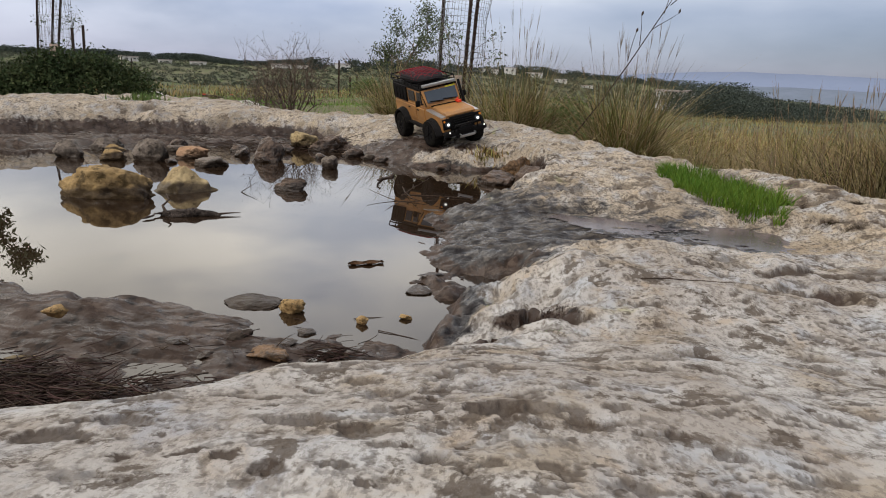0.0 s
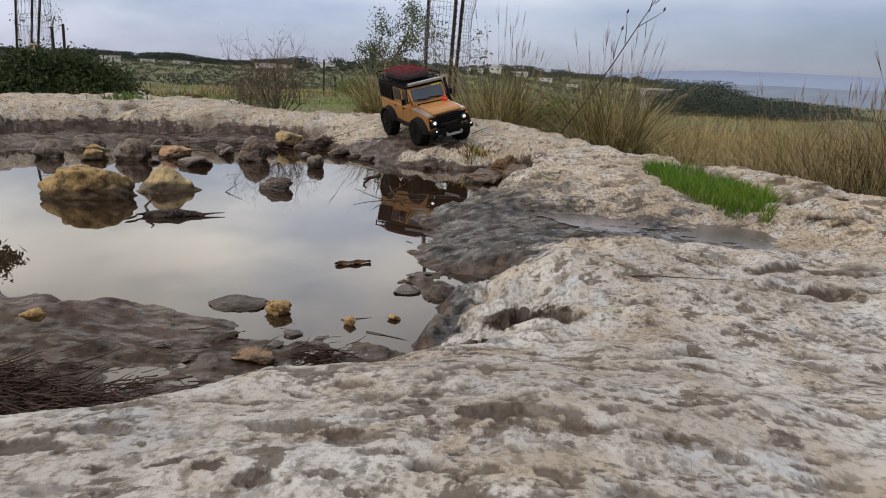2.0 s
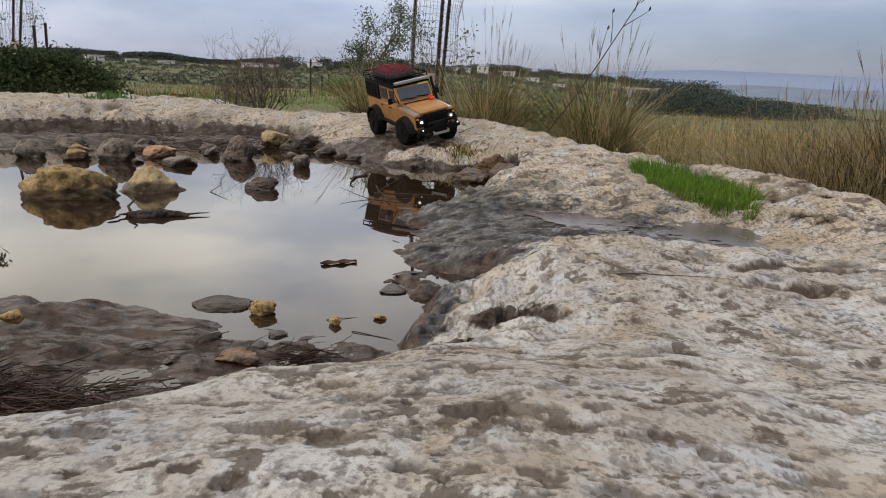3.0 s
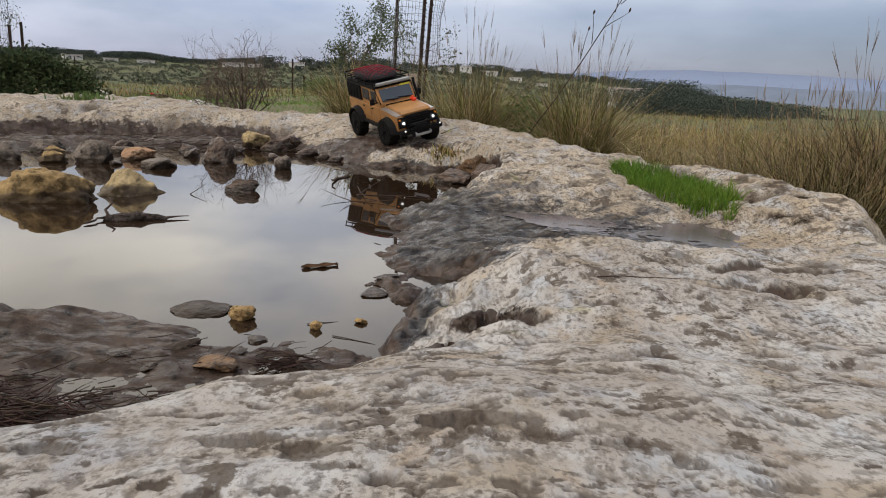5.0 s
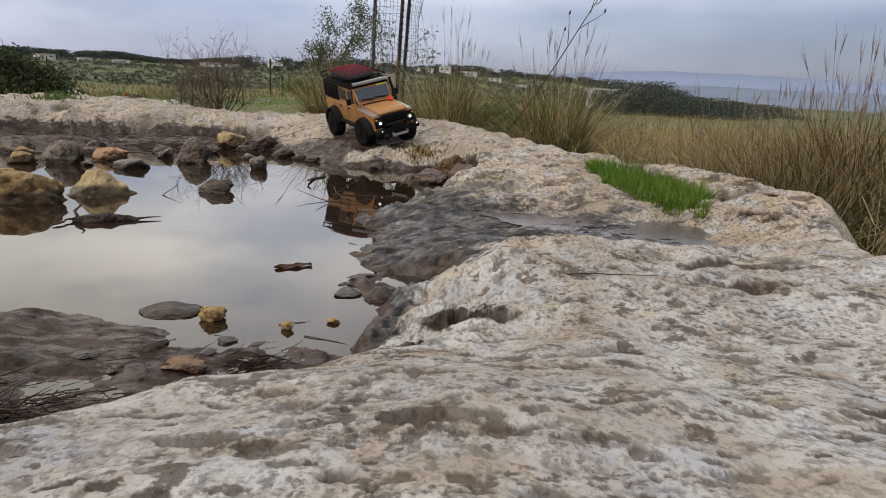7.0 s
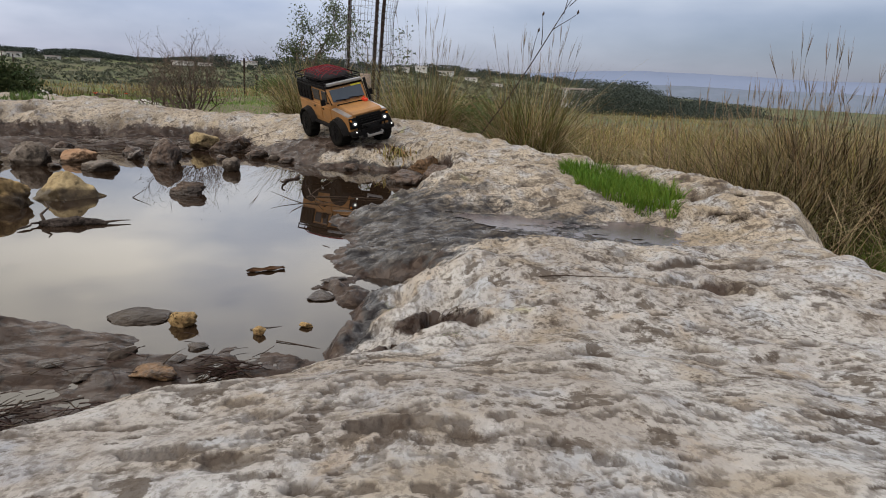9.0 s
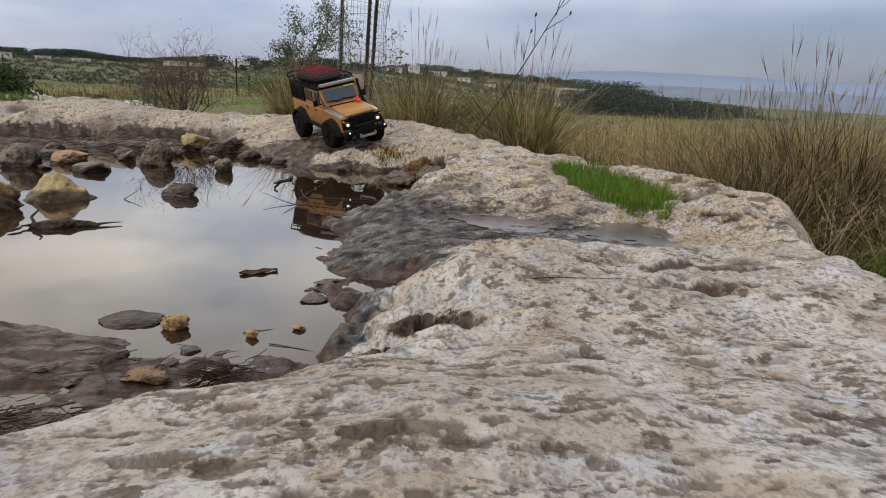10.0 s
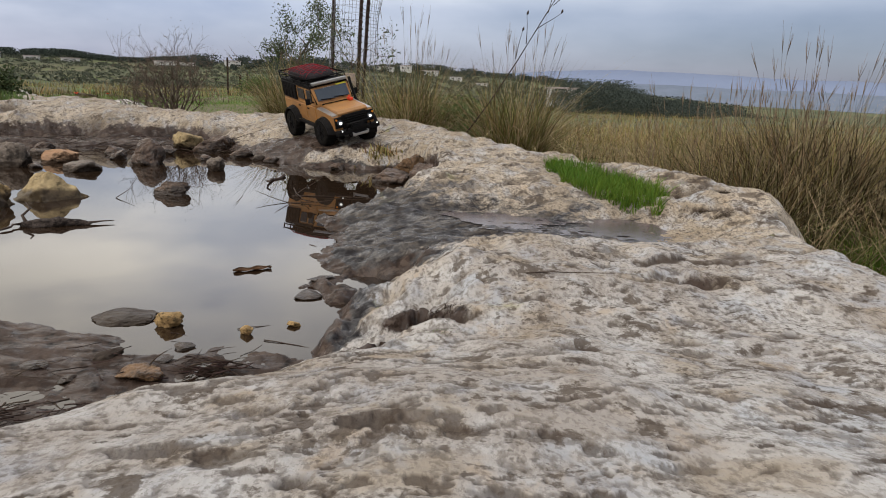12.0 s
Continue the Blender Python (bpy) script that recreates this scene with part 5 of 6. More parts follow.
thatch("needle_litter", -0.30, 0.64, 0.06, 0.04, 24, 0.015, 0.05, "scattered dark stalks lying in the shallows", 7, r=0.0005)
thatch("needle_litter", -1.15, 2.75, 0.35, 0.08, 160, 0.05, 0.2, "dark stalks and roots on the far mud bank", 8, 0.0, r=0.0013)


def moss_tuft(x, y, n, s, label, material, seed, hgt=0.012):
    rng = np.random.default_rng(seed)
    p = np.stack([rng.normal(x, s, n), rng.normal(y, s * 0.7, n)], 1)
    z = rock(p[:, 0], p[:, 1])[0]
    V, F = blades(np.column_stack([p, z - 0.002]), rng.uniform(0.4, 1.2, n) * hgt, np.full(n, hgt * 0.16), rng.uniform(0.2, 0.9, n), rng, 2)
    return tagged(new("tuft", np_mesh("tuft", V, F, material)), label, "plant", kind="stuff")


moss_tuft(0.046, 0.628, 1600, 0.013, "dark dried moss in a crevice of the rock", M_THATCH, 11, 0.0055)
moss_tuft(0.012, 0.664, 700, 0.010, "dark dried moss in a crevice of the rock", M_THATCH, 12, 0.005)
# near-black tufts stand in for shade in the cracks; dome spots are moss
for i, (x, y, s) in enumerate(((0.59, 1.405, 0.010), (0.632, 1.372, 0.012), (0.672, 1.355, 0.012), (0.71, 1.335, 0.010), (0.575, 1.73, 0.012), (0.603, 1.637, 0.014), (0.602, 1.53, 0.014),
                               (0.626, 1.22, 0.010), (0.64, 1.17, 0.013), (0.705, 1.29, 0.009), (0.53, 1.79, 0.010))):
    moss_tuft(x, y, 420, s, "near-black tufts for crack shade and dark moss spots", M_UNDER, 160 + i, 0.006)
moss_tuft(0.052, 0.555, 500, 0.010, "thin film of green moss on the rock", M_GREEN, 15, 0.0028)
moss_tuft(-0.05, 2.33, 160, 0.03, "small dry tuft of grass on the rock", M_DRY, 13, 0.035)
moss_tuft(-1.95, 3.35, 200, 0.06, "small green plant on the rock rim", M_SHRUB, 14, 0.05)


M_STRAW = leafy("pale_straw", (0.42, 0.33, 0.19), (0.27, 0.2, 0.105), 0.4)
# ---------------------------------------------------------------- grasses
def scatter_grass(name, n, where, hlo, hhi, wlo, whi, material, label, seed, base=None, lean=(0.1, 0.7), segs=3):
    rng = np.random.default_rng(seed)
    x, y = where(rng, n)
    z = (base or terrain)(x, y) - 0.01
    h = rng.uniform(hlo, hhi, len(x)) * (1 + 0.45 * vn(x * 1.3, y * 1.3, 6))
    V, F = blades(np.column_stack([x, y, z]), h, rng.uniform(wlo, whi, len(x)), rng.uniform(*lean, len(x)), rng, segs)
    return tagged(new(name, np_mesh(name, V, F, material)), label, "grass", kind="stuff")


def hollow(rng, n):
    x, y = rng.uniform(0.3, 0.75, n * 5), rng.uniform(1.2, 2.0, n * 5)
    ring = [(0.445, 1.82), (0.405, 1.50), (0.44, 1.36), (0.565, 1.29), (0.615, 1.40), (0.60, 1.58), (0.55, 1.75)]
    d = outline_distance(x + 0.02 * vn(x * 30, y * 30, 3), y + 0.02 * vn(x * 25, y * 25, 5), ring)
    k = np.where(d < 0)[0][:n]
    return x[k], y[k]


scatter_grass("grass_patch", 6500, hollow, 0.012, 0.040, 0.0018, 0.0034, M_GREEN, "fresh green grass growing in a hollow of the rock", 21, lambda x, y: rock(x, y, False)[0], (0.1, 0.8))


def wedge(az0, az1, r0, r1, power=1.0):
    def f(rng, n):
        a = rng.uniform(az0, az1, n)
        r = r0 + (r1 - r0) * rng.uniform(0, 1, n) ** power
        return r * np.sin(a), r * np.cos(a)
    return f


def off_slab(f, margin=0.02):
    def g(rng, n):
        x, y = f(rng, n * 2)
        d = outline_distance(x, y, SLAB)
        k = np.where(d > margin)[0][:n]
        return x[k], y[k]
    return g


scatter_grass("meadow", 24000, off_slab(wedge(-0.75, 0.05, 3.6, 11, 1.2)), 0.02, 0.07, 0.003, 0.007, M_LAWN, "short green meadow grass behind the rock rim", 22)
scatter_grass("meadow", 9000, off_slab(wedge(0.8, 5.5, 1.0, 9, 0.8), 0.1), 0.04, 0.16, 0.004, 0.008, M_LAWN, "rough meadow grass round the rock", 29)
scatter_grass("meadow", 7000, wedge(-0.75, 0.05, 8, 24, 1.2), 0.03, 0.12, 0.006, 0.014, M_DRYGREEN, "rough half-dry meadow grass", 23)
scatter_grass("dry_meadow", 5200, wedge(-0.72, -0.02, 11, 26, 1.0), 0.06, 0.22, 0.006, 0.014, M_DRY, "tan dry grass on the meadow's edge", 123)
scatter_grass("meadow", 9000, off_slab(wedge(0.58, 0.95, 1.3, 2.7), 0.05), 0.06, 0.15, 0.003, 0.006, M_GREEN, "green grass at the foot of the rock", 24)
scatter_grass("dry_meadow", 5000, off_slab(wedge(0.12, 0.85, 3.0, 9, 1.2), 0.3), 0.05, 0.30, 0.003, 0.008, M_DRY, "golden dry grass field beyond the rock", 25, lean=(0.1, 1.1))
scatter_grass("dry_meadow", 2200, off_slab(wedge(0.10, 0.85, 2.6, 8, 1.2), 0.25), 0.1, 0.36, 0.002, 0.004, M_STRAW, "pale straw standing in the dry field", 27, lean=(0.1, 1.3))
scatter_grass("dry_meadow", 12000, off_slab(wedge(0.2, 0.9, 1.4, 5, 1.0), 0.10), 0.06, 0.24, 0.003, 0.006, M_DRYGREEN, "dark half-dry undergrowth below the rock", 28, lean=(0.1, 1.2))
scatter_grass("dry_meadow", 16000, off_slab(wedge(0.08, 0.62, 2.4, 8, 1.3), 0.12), 0.05, 0.18, 0.002, 0.006, M_DRY, "low tangled dry grass beyond the rock", 127, lean=(0.2, 1.5))
# dark blades paint the shaded gaps between clumps
scatter_grass("undergrowth", 7000, off_slab(wedge(0.12, 0.75, 2.2, 4.6), 0.08), 0.03, 0.11, 0.003, 0.007, M_UNDER, "low grass between the dry clumps, coloured near-black for shade", 128, lean=(0.2, 1.4))
scatter_grass("dry_meadow", 700, off_slab(wedge(0.40, 0.78, 1.9, 3.6), 0.08), 0.2, 0.5, 0.0015, 0.003, M_STRAW, "long bent pale straws leaning every way", 129, lean=(0.5, 1.6), segs=5)
scatter_grass("dry_meadow", 15000, wedge(0.0, 0.85, 7, 30, 1.2), 0.06, 0.22, 0.006, 0.014, M_DRY, "golden dry grass field beyond the rock", 26)


def tussock(x, y, z, n, spread, h, label, seed, mats=(M_DRYGREEN, M_DRY), stalks=25, stalk_h=1.6, lean=0.75, width=0.0035, straw=0.25):
    """A grass clump: fanned blades and taller seed stalks with thin ears."""
    rng = np.random.default_rng(seed)
    T = empty("grass_tussock", pose(x, y, z), label, "grass", "grass tussocks along the rock")
    for i, m in enumerate(mats):
        k = int(n * (0.6 if i == 0 else 0.4))
        a = rng.uniform(0, 2 * math.pi, k)
        q = np.sqrt(rng.uniform(0, 1, k)) * spread
        roots = np.column_stack([q * np.cos(a), q * np.sin(a), np.zeros(k) - 0.02])
        hh = h * rng.uniform(0.2, 1.15, k) * (1 if i == 0 else 0.85)
        V, F = blades(roots, hh, rng.uniform(0.6, 1.4, k) * width, np.abs(rng.normal(0, 0.7, k)) * lean * 1.4 + 0.05, rng, 4, a + rng.normal(0, 0.9, k))
        tagged(np_part("tuft", np_mesh("tuft", V, F, m), T), kind="stuff")
    r2 = random.Random(seed)
    k = int(n * straw)
    a = rng.uniform(0, 2 * math.pi, k)
    q = np.sqrt(rng.uniform(0, 1, k)) * spread
    roots = np.column_stack([q * np.cos(a), q * np.sin(a), np.zeros(k) - 0.02])
    V, F = blades(roots, h * rng.uniform(0.5, 1.25, k), rng.uniform(0.5, 1.0, k) * width, np.abs(rng.normal(0.8, 0.55, k)) + 0.05, rng, 4, a + rng.normal(0, 1.2, k), 0.9)
    tagged(np_part("straw", np_mesh("straw", V, F, M_STRAW), T, "pale bent dead blades"), kind="stuff")
    lines = []
    for _ in range(stalks):
        a = r2.uniform(0, 2 * math.pi)
        q = spread * r2.uniform(0, 0.8)
        L = h * stalk_h * r2.uniform(0.65, 1.05)
        e = math.pi / 2 - abs(r2.gauss(0, 0.24))
        s = strand(q * math.cos(a), q * math.sin(a), 0.0, L, a, e, 0.0009, r2, 7, 0.16)
        lines.append(s)
        p = Vector(s[-1][0])
        d = (p - Vector(s[-2][0])).normalized()
        b = p - d * L * 0.16
        for j in range(3):
            w = d + Vector((r2.gauss(0, 0.08), r2.gauss(0, 0.08), 0))
            lines.append([(tuple(b), 0.0005), (tuple(b + w * L * 0.05), 0.0009), (tuple(b + w * L * 0.11), 0.0003)])
    V, F = tubes(lines, 4)
    tagged(np_part("seed_head", np_mesh("seed_head", V, F, M_STALK), T, "thin brown seed stalks"), kind="stuff")
    return T


D = "clump of tall dry grass with seed stalks beside the rock"
tussock(-0.62, 4.05, 0.03, 1300, 0.18, 0.44, D, 31, lean=0.9, stalks=14, stalk_h=1.25)
tussock(0.06, 3.62, -0.06, 1700, 0.16, 0.54, D, 32, stalks=26, stalk_h=1.45, lean=0.8)
tussock(0.56, 3.0, -0.08, 1500, 0.13, 0.50, D, 33, stalks=30, stalk_h=1.35, lean=0.75)
# near-black blades in some clumps paint the shade at their base
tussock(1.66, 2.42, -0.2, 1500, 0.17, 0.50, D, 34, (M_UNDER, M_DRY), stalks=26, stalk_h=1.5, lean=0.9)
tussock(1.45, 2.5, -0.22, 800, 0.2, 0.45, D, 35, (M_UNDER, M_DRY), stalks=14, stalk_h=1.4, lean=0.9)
tussock(1.05, 2.55, -0.2, 500, 0.17, 0.25, D, 36, stalks=14, stalk_h=1.6, lean=0.8)
tussock(1.9, 3.2, -0.25, 700, 0.25, 0.47, D, 37, stalks=14, stalk_h=1.4, lean=0.9)
tussock(0.82, 3.4, -0.18, 400, 0.16, 0.24, D, 38, stalks=10, stalk_h=1.5, lean=0.8)
tussock(1.35, 3.6, -0.22, 450, 0.25, 0.27, D, 39, stalks=16, stalk_h=1.4, lean=0.8)
tussock(1.75, 2.35, -0.22, 800, 0.2, 0.48, D, 40, (M_UNDER, M_DRY), stalks=16, stalk_h=1.22, lean=0.9)

tussock(1.75, 2.9, -0.25, 700, 0.22, 0.50, D, 41, stalks=12, stalk_h=1.4, lean=0.9)
tussock(2.25, 2.9, -0.27, 800, 0.25, 0.50, D, 42, (M_UNDER, M_DRY), stalks=14, stalk_h=1.22, lean=0.9)
tussock(1.2, 2.95, -0.22, 450, 0.2, 0.30, D, 43, stalks=8, stalk_h=1.45, lean=0.9)
tussock(2.1, 2.4, -0.27, 800, 0.22, 0.48, D, 44, (M_UNDER, M_DRY), stalks=14, stalk_h=1.22, lean=0.9)
for i, (x, y, h, n) in enumerate(((1.0, 3.3, 0.30, 500), (1.30, 2.72, 0.42, 800), (1.5, 3.3, 0.42, 700), (0.74, 3.9, 0.30, 500), (1.15, 4.1, 0.34, 500), (1.62, 2.72, 0.46, 800),
                                  (1.95, 3.8, 0.42, 600), (0.93, 2.75, 0.22, 350), (1.32, 2.25, 0.40, 800), (2.3, 3.4, 0.46, 700))):
    tussock(x, y, -0.22 - 0.01 * i % 0.03, n, 0.12 + 0.02 * (i % 3), h, D, 240 + i, ((M_DRY, M_UNDER), (M_DRYGREEN, M_DRY), (M_DRY, M_DRYGREEN))[i % 3], stalks=9, stalk_h=1.45, lean=0.7 + 0.1 * (i % 4))
# low clumps coloured dark as the shade at the rock's foot
U = "low grass clump below the rock, coloured dark for shade"
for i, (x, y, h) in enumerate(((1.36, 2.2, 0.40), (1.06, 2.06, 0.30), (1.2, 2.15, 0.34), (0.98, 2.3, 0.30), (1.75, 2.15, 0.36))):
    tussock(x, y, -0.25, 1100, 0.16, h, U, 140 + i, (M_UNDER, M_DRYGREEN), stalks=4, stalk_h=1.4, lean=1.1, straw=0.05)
scatter_grass("undergrowth", 9000, off_slab(wedge(0.36, 0.62, 1.35, 2.9), 0.03), 0.06, 0.2, 0.003, 0.006, M_UNDER, "undergrowth below the rock, coloured near-black for shade", 151, lean=(0.2, 1.4))
RS = random.Random(152)
for x, y, a, e in ((1.05, 1.62, 2.6, 1.0), (1.12, 1.66, 0.5, 0.9), (1.18, 1.78, 2.9, 0.7), (1.02, 1.72, 0.2, 1.2), (0.93, 1.95, 2.4, 0.9), (1.22, 1.62, 3.0, 0.6)):
    twig([strand(x, y, tz(x, y), 0.42, a, e, 0.0014, RS, 8, 0.25), strand(x + 0.03, y, tz(x, y), 0.34, a + 0.5, e + 0.2, 0.0011, RS, 8, 0.3)], "long bent straw stalks leaning out of the grass", M_STRAW, "straw")


def tall_weed():
    """The dark dead flower stalk that leans over the tussock."""
    T = empty("dead_weed", pose(0.19, 2.9, -0.08), "tall dark dead weed stalk leaning above the grass", "plant")
    r = random.Random(9)
    top = Vector((0.52, -0.08, 0.80))
    main = [(tuple(top * t + Vector((0.02 * math.sin(t * 4), 0, 0))), 0.0038 * (1 - 0.6 * t)) for t in (0, 0.2, 0.4, 0.6, 0.8, 1.0)]
    tube_part("stem", [main], M_TWIG, T)
    side = []
    for t, a in ((0.86, 0.5), (0.9, -0.7), (0.78, -1.0), (0.95, 0.3), (0.7, 0.9), (0.62, 0.6)):
        p = top * t
        side.append(strand(p.x, p.y, p.z, 0.12, 0.0, 1.1 + a * 0.5, 0.002, r, 4, 0.2))
    for s in side[:]:
        q = s[-1][0]
        side.append([(q, 0.002), ((q[0] + 0.003, q[1], q[2] + 0.008), 0.005), ((q[0] + 0.005, q[1], q[2] + 0.018), 0.001)])
    tube_part("side_stems", side, M_TWIG, T)


tall_weed()


# ---------------------------------------------------------------- shrubs, trees and tree cages
def grow(p, d, length, r, depth, rng, lines, tips, bend=0.35, fork=(2, 3), shrink=0.72, up=0.1):
    pts = [(tuple(p), r)]
    n = 4
    for i in range(n):
        d = (d + Vector((rng.gauss(0, bend), rng.gauss(0, bend), rng.gauss(0, bend) + up)) * 0.4).normalized()
        p = p + d * (length / n)
        pts.append((tuple(p), r * (1 - 0.45 * (i + 1) / n)))
        if depth <= 1:
            tips.append(tuple(p))
    lines.append(pts)
    if depth > 0:
        for _ in range(rng.randint(*fork)):
            w = (d + Vector((rng.gauss(0, 0.6), rng.gauss(0, 0.6), rng.gauss(0, 0.45)))).normalized()
            grow(p, w, length * shrink * rng.uniform(0.75, 1.15), r * 0.55, depth - 1, rng, lines, tips, bend, fork, shrink, up)


def tree(name, x, y, z, trunk, r, depth, leaf_n, leaf_s, spread, material, label, category, seed, stems=1, bark=None, fork=(2, 3), trunk_tilt=0.1, shrink=0.72):
    rng = random.Random(seed)
    lines, tips = [], []
    for _ in range(stems):
        d = Vector((rng.gauss(0, trunk_tilt), rng.gauss(0, trunk_tilt), 1)).normalized()
        grow(Vector((rng.gauss(0, r), rng.gauss(0, r), -0.03)), d, trunk * rng.uniform(0.8, 1.1), r, depth, rng, lines, tips, fork=fork, shrink=shrink)
    T = empty(name, pose(x, y, z), label, category)
    V, F = tubes(lines, 5)
    np_part("wood" if stems > 1 else "trunk", np_mesh("branches", V, F, bark or M_BARK), T)
    if leaf_n:
        g = np.random.default_rng(seed)
        P = np.array(tips)
        P = P[g.integers(0, len(P), leaf_n)] + g.normal(0, spread, (leaf_n, 3))
        V, F = leaves(P, leaf_s, g)
        tagged(np_part("crown", np_mesh("crown", V, F, material), T), kind="stuff")
    return T


tree("olive_tree", -1.18, 8.92, tz(-1.18, 8.92), 0.46, 0.032, 4, 3600, 0.020, 0.06, M_OLIVE, "young grey-green olive tree with a loose crown", "tree", 53)
tree("bare_shrub", -1.44, 4.3, 0.0, 0.20, 0.0065, 4, 1100, 0.005, 0.03, M_STALK, "bare brown twiggy shrub behind the rock rim", "shrub", 52, 26, M_BARE, (2, 3), 0.55, 0.75)
tree("bare_shrub", -1.75, 4.6, 0.0, 0.16, 0.005, 3, 500, 0.005, 0.03, M_STALK, "bare brown twiggy shrub behind the rock rim", "shrub", 58, 16, M_BARE, (2, 3), 0.5, 0.7)
tree("green_shrub", 0.36, 3.75, -0.12, 0.15, 0.006, 3, 4200, 0.014, 0.03, M_SHRUB, "leafy green shrub between the grass clumps", "shrub", 55, 9, M_BARK, (2, 3), 0.6)
tree("green_shrub", 0.62, 4.6, -0.2, 0.16, 0.008, 3, 2600, 0.016, 0.05, M_SHRUB, "leafy green shrub behind the grass clumps", "shrub", 56, 9, M_BARK, (2, 3), 0.6)
tree("green_shrub", -2.7, 12.5, tz(-2.7, 12.5), 0.16, 0.01, 3, 2200, 0.02, 0.06, M_SHRUB, "low green shrub by the fence posts", "shrub", 57, 10, M_BARK, (2, 3), 0.6)


def dark_bush(x, y, z, rx, ry, h, label, seed, n=16000):
    """A dense rounded evergreen bush."""
    g = np.random.default_rng(seed)
    T = empty("evergreen_bush", pose(x, y, z, 0, 0, 35), label, "bush")
    k = 120
    a = g.uniform(0, 2 * math.pi, k)
    q = np.sqrt(g.uniform(0, 1, k))
    c = np.column_stack([q * np.cos(a) * rx, q * np.sin(a) * ry, np.zeros(k)])
    c[:, 2] = h * (1 - q ** 2) ** 0.6 * g.uniform(0.55, 1.05, k)
    P = c[g.integers(0, k, n)] + g.normal(0, 1, (n, 3)) * np.array([0.09, 0.09, 0.06])
    P[:, 2] = np.abs(P[:, 2])
    V, F = leaves(P, 0.022, g, 0.45)
    tagged(np_part("foliage", np_mesh("foliage", V, F, M_BUSH), T), kind="stuff")
    r = random.Random(seed)
    lines = [strand(r.gauss(0, 0.05), r.gauss(0, 0.05), -0.02, 0.5, r.uniform(0, 6.28), r.uniform(0.4, 1.3), 0.012, r, 5) for _ in range(14)]
    V, F = tubes([[((p[0] * rx, p[1] * ry, p[2] * h), w) for p, w in ln] for ln in lines], 5)
    np_part("wood", np_mesh("wood", V, F, M_BARK), T)


dark_bush(-4.62, 6.6, -0.06, 0.85, 0.6, 0.50, "dense dark evergreen bush in the meadow", 61)
dark_bush(-5.5, 6.3, -0.06, 0.8, 0.6, 0.36, "dense dark evergreen bush in the meadow", 62, 9000)


def post(name, p, q, r, label, group, material=None):
    """A steel fence post of T section from p up to q."""
    p, q = Vector(p), Vector(q)
    bm = bmesh.new()
    L = (q - p).length
    add_box(bm, (0, 0, L / 2), (2 * r, r * 0.35, L), bevel=r * 0.1)
    add_box(bm, (0, r * 0.75, L / 2), (r * 0.35, r * 1.2, L - 0.002), bevel=r * 0.1)
    k = 0.12
    while k < L - 0.05:
        add_box(bm, (0, -r * 0.3, k), (r * 0.8, r * 0.4, 0.012))
        k += 0.06
    ob = part(name, bm, material or M_POST)
    ob.matrix_world = Matrix.Translation(p) @ (q - p).to_track_quat("Z", "Y").to_matrix().to_4x4()
    return tagged(ob, label, "post", group)


def cage(posts, cx, cy, z0, h, rad, guard, seed):
    g = "steel posts of the tree cages"
    for p, q in posts:
        post("steel_post", p, q, 0.021, "dark rusty steel post of a wire tree cage", g)
    lines = []
    n = 22
    rows = int(h / 0.06)
    bent = random.Random(seed + 200)
    dents = [(bent.uniform(0, 6.28), bent.uniform(0, h), bent.uniform(-0.05, 0.04)) for _ in range(14)]

    def knot(k, i):
        a, z = 2 * math.pi * k / n, 0.06 * i + 0.02
        q = rad + sum(w * math.exp(-((math.remainder(a - da, 2 * math.pi)) / 0.6) ** 2 - ((z - dz) / 0.2) ** 2) for da, dz, w in dents)
        return (q * math.cos(a), q * math.sin(a), z + 0.012 * math.sin(a * 2 + i * 0.2))

    for k in range(n):
        lines.append([(knot(k, i), 0.0021) for i in range(0, rows, 2)])
    for i in range(rows):
        if bent.random() < 0.85:
            lines.append([(knot(k % n, i), 0.0017) for k in range(n + 1)])
    V, F = tubes(lines, 4)
    ob = new("wire_netting", np_mesh("wire_netting", V, F, M_WIRE))
    ob.matrix_world = pose(cx, cy, z0, 2, 4, 0)
    tagged(ob, "grey wire netting wrapped round a young tree", "netting")
    bm = bmesh.new()
    m = 18
    rings = []
    for z in (0, guard * 0.5, guard * 0.52, guard):
        rings.append([[bm.verts.new((rr * math.cos(2 * math.pi * i / m) * (1.04 if z == guard * 0.52 else 1), rr * math.sin(2 * math.pi * i / m), z)) for i in range(m)] for rr in (0.058, 0.053)])
    for a, b in zip(rings, rings[1:]):
        for i in range(m):
            j = (i + 1) % m
            bm.faces.new((a[0][i], a[0][j], b[0][j], b[0][i]))
            bm.faces.new((a[1][j], a[1][i], b[1][i], b[1][j]))
    for i in range(m):
        j = (i + 1) % m
        bm.faces.new((rings[-1][0][i], rings[-1][0][j], rings[-1][1][j], rings[-1][1][i]))
    ob = part("trunk_guard", bm, M_GUARD, None, "", True)
    ob.matrix_world = pose(cx, cy, z0, 0, -1.5, 0)
    tagged(ob, "weathered tan plastic tube guarding a sapling's trunk", "tree guard")


cage([((-0.645, 6.46, -0.05), (-0.585, 6.46, 1.7)), ((-0.388, 6.28, -0.08), (-0.305, 6.28, 1.7)), ((-0.352, 6.43, -0.08), (-0.235, 6.43, 1.7))], -0.46, 6.4, -0.08, 1.6, 0.24, 0.44, 1)
tree("sapling", -0.46, 6.40, 0.0, 0.5, 0.01, 4, 420, 0.018, 0.06, M_OLIVE, "thin sapling with few leaves inside a wire cage", "tree", 66, 1, M_BARE, (2, 3), 0.05, 0.6)
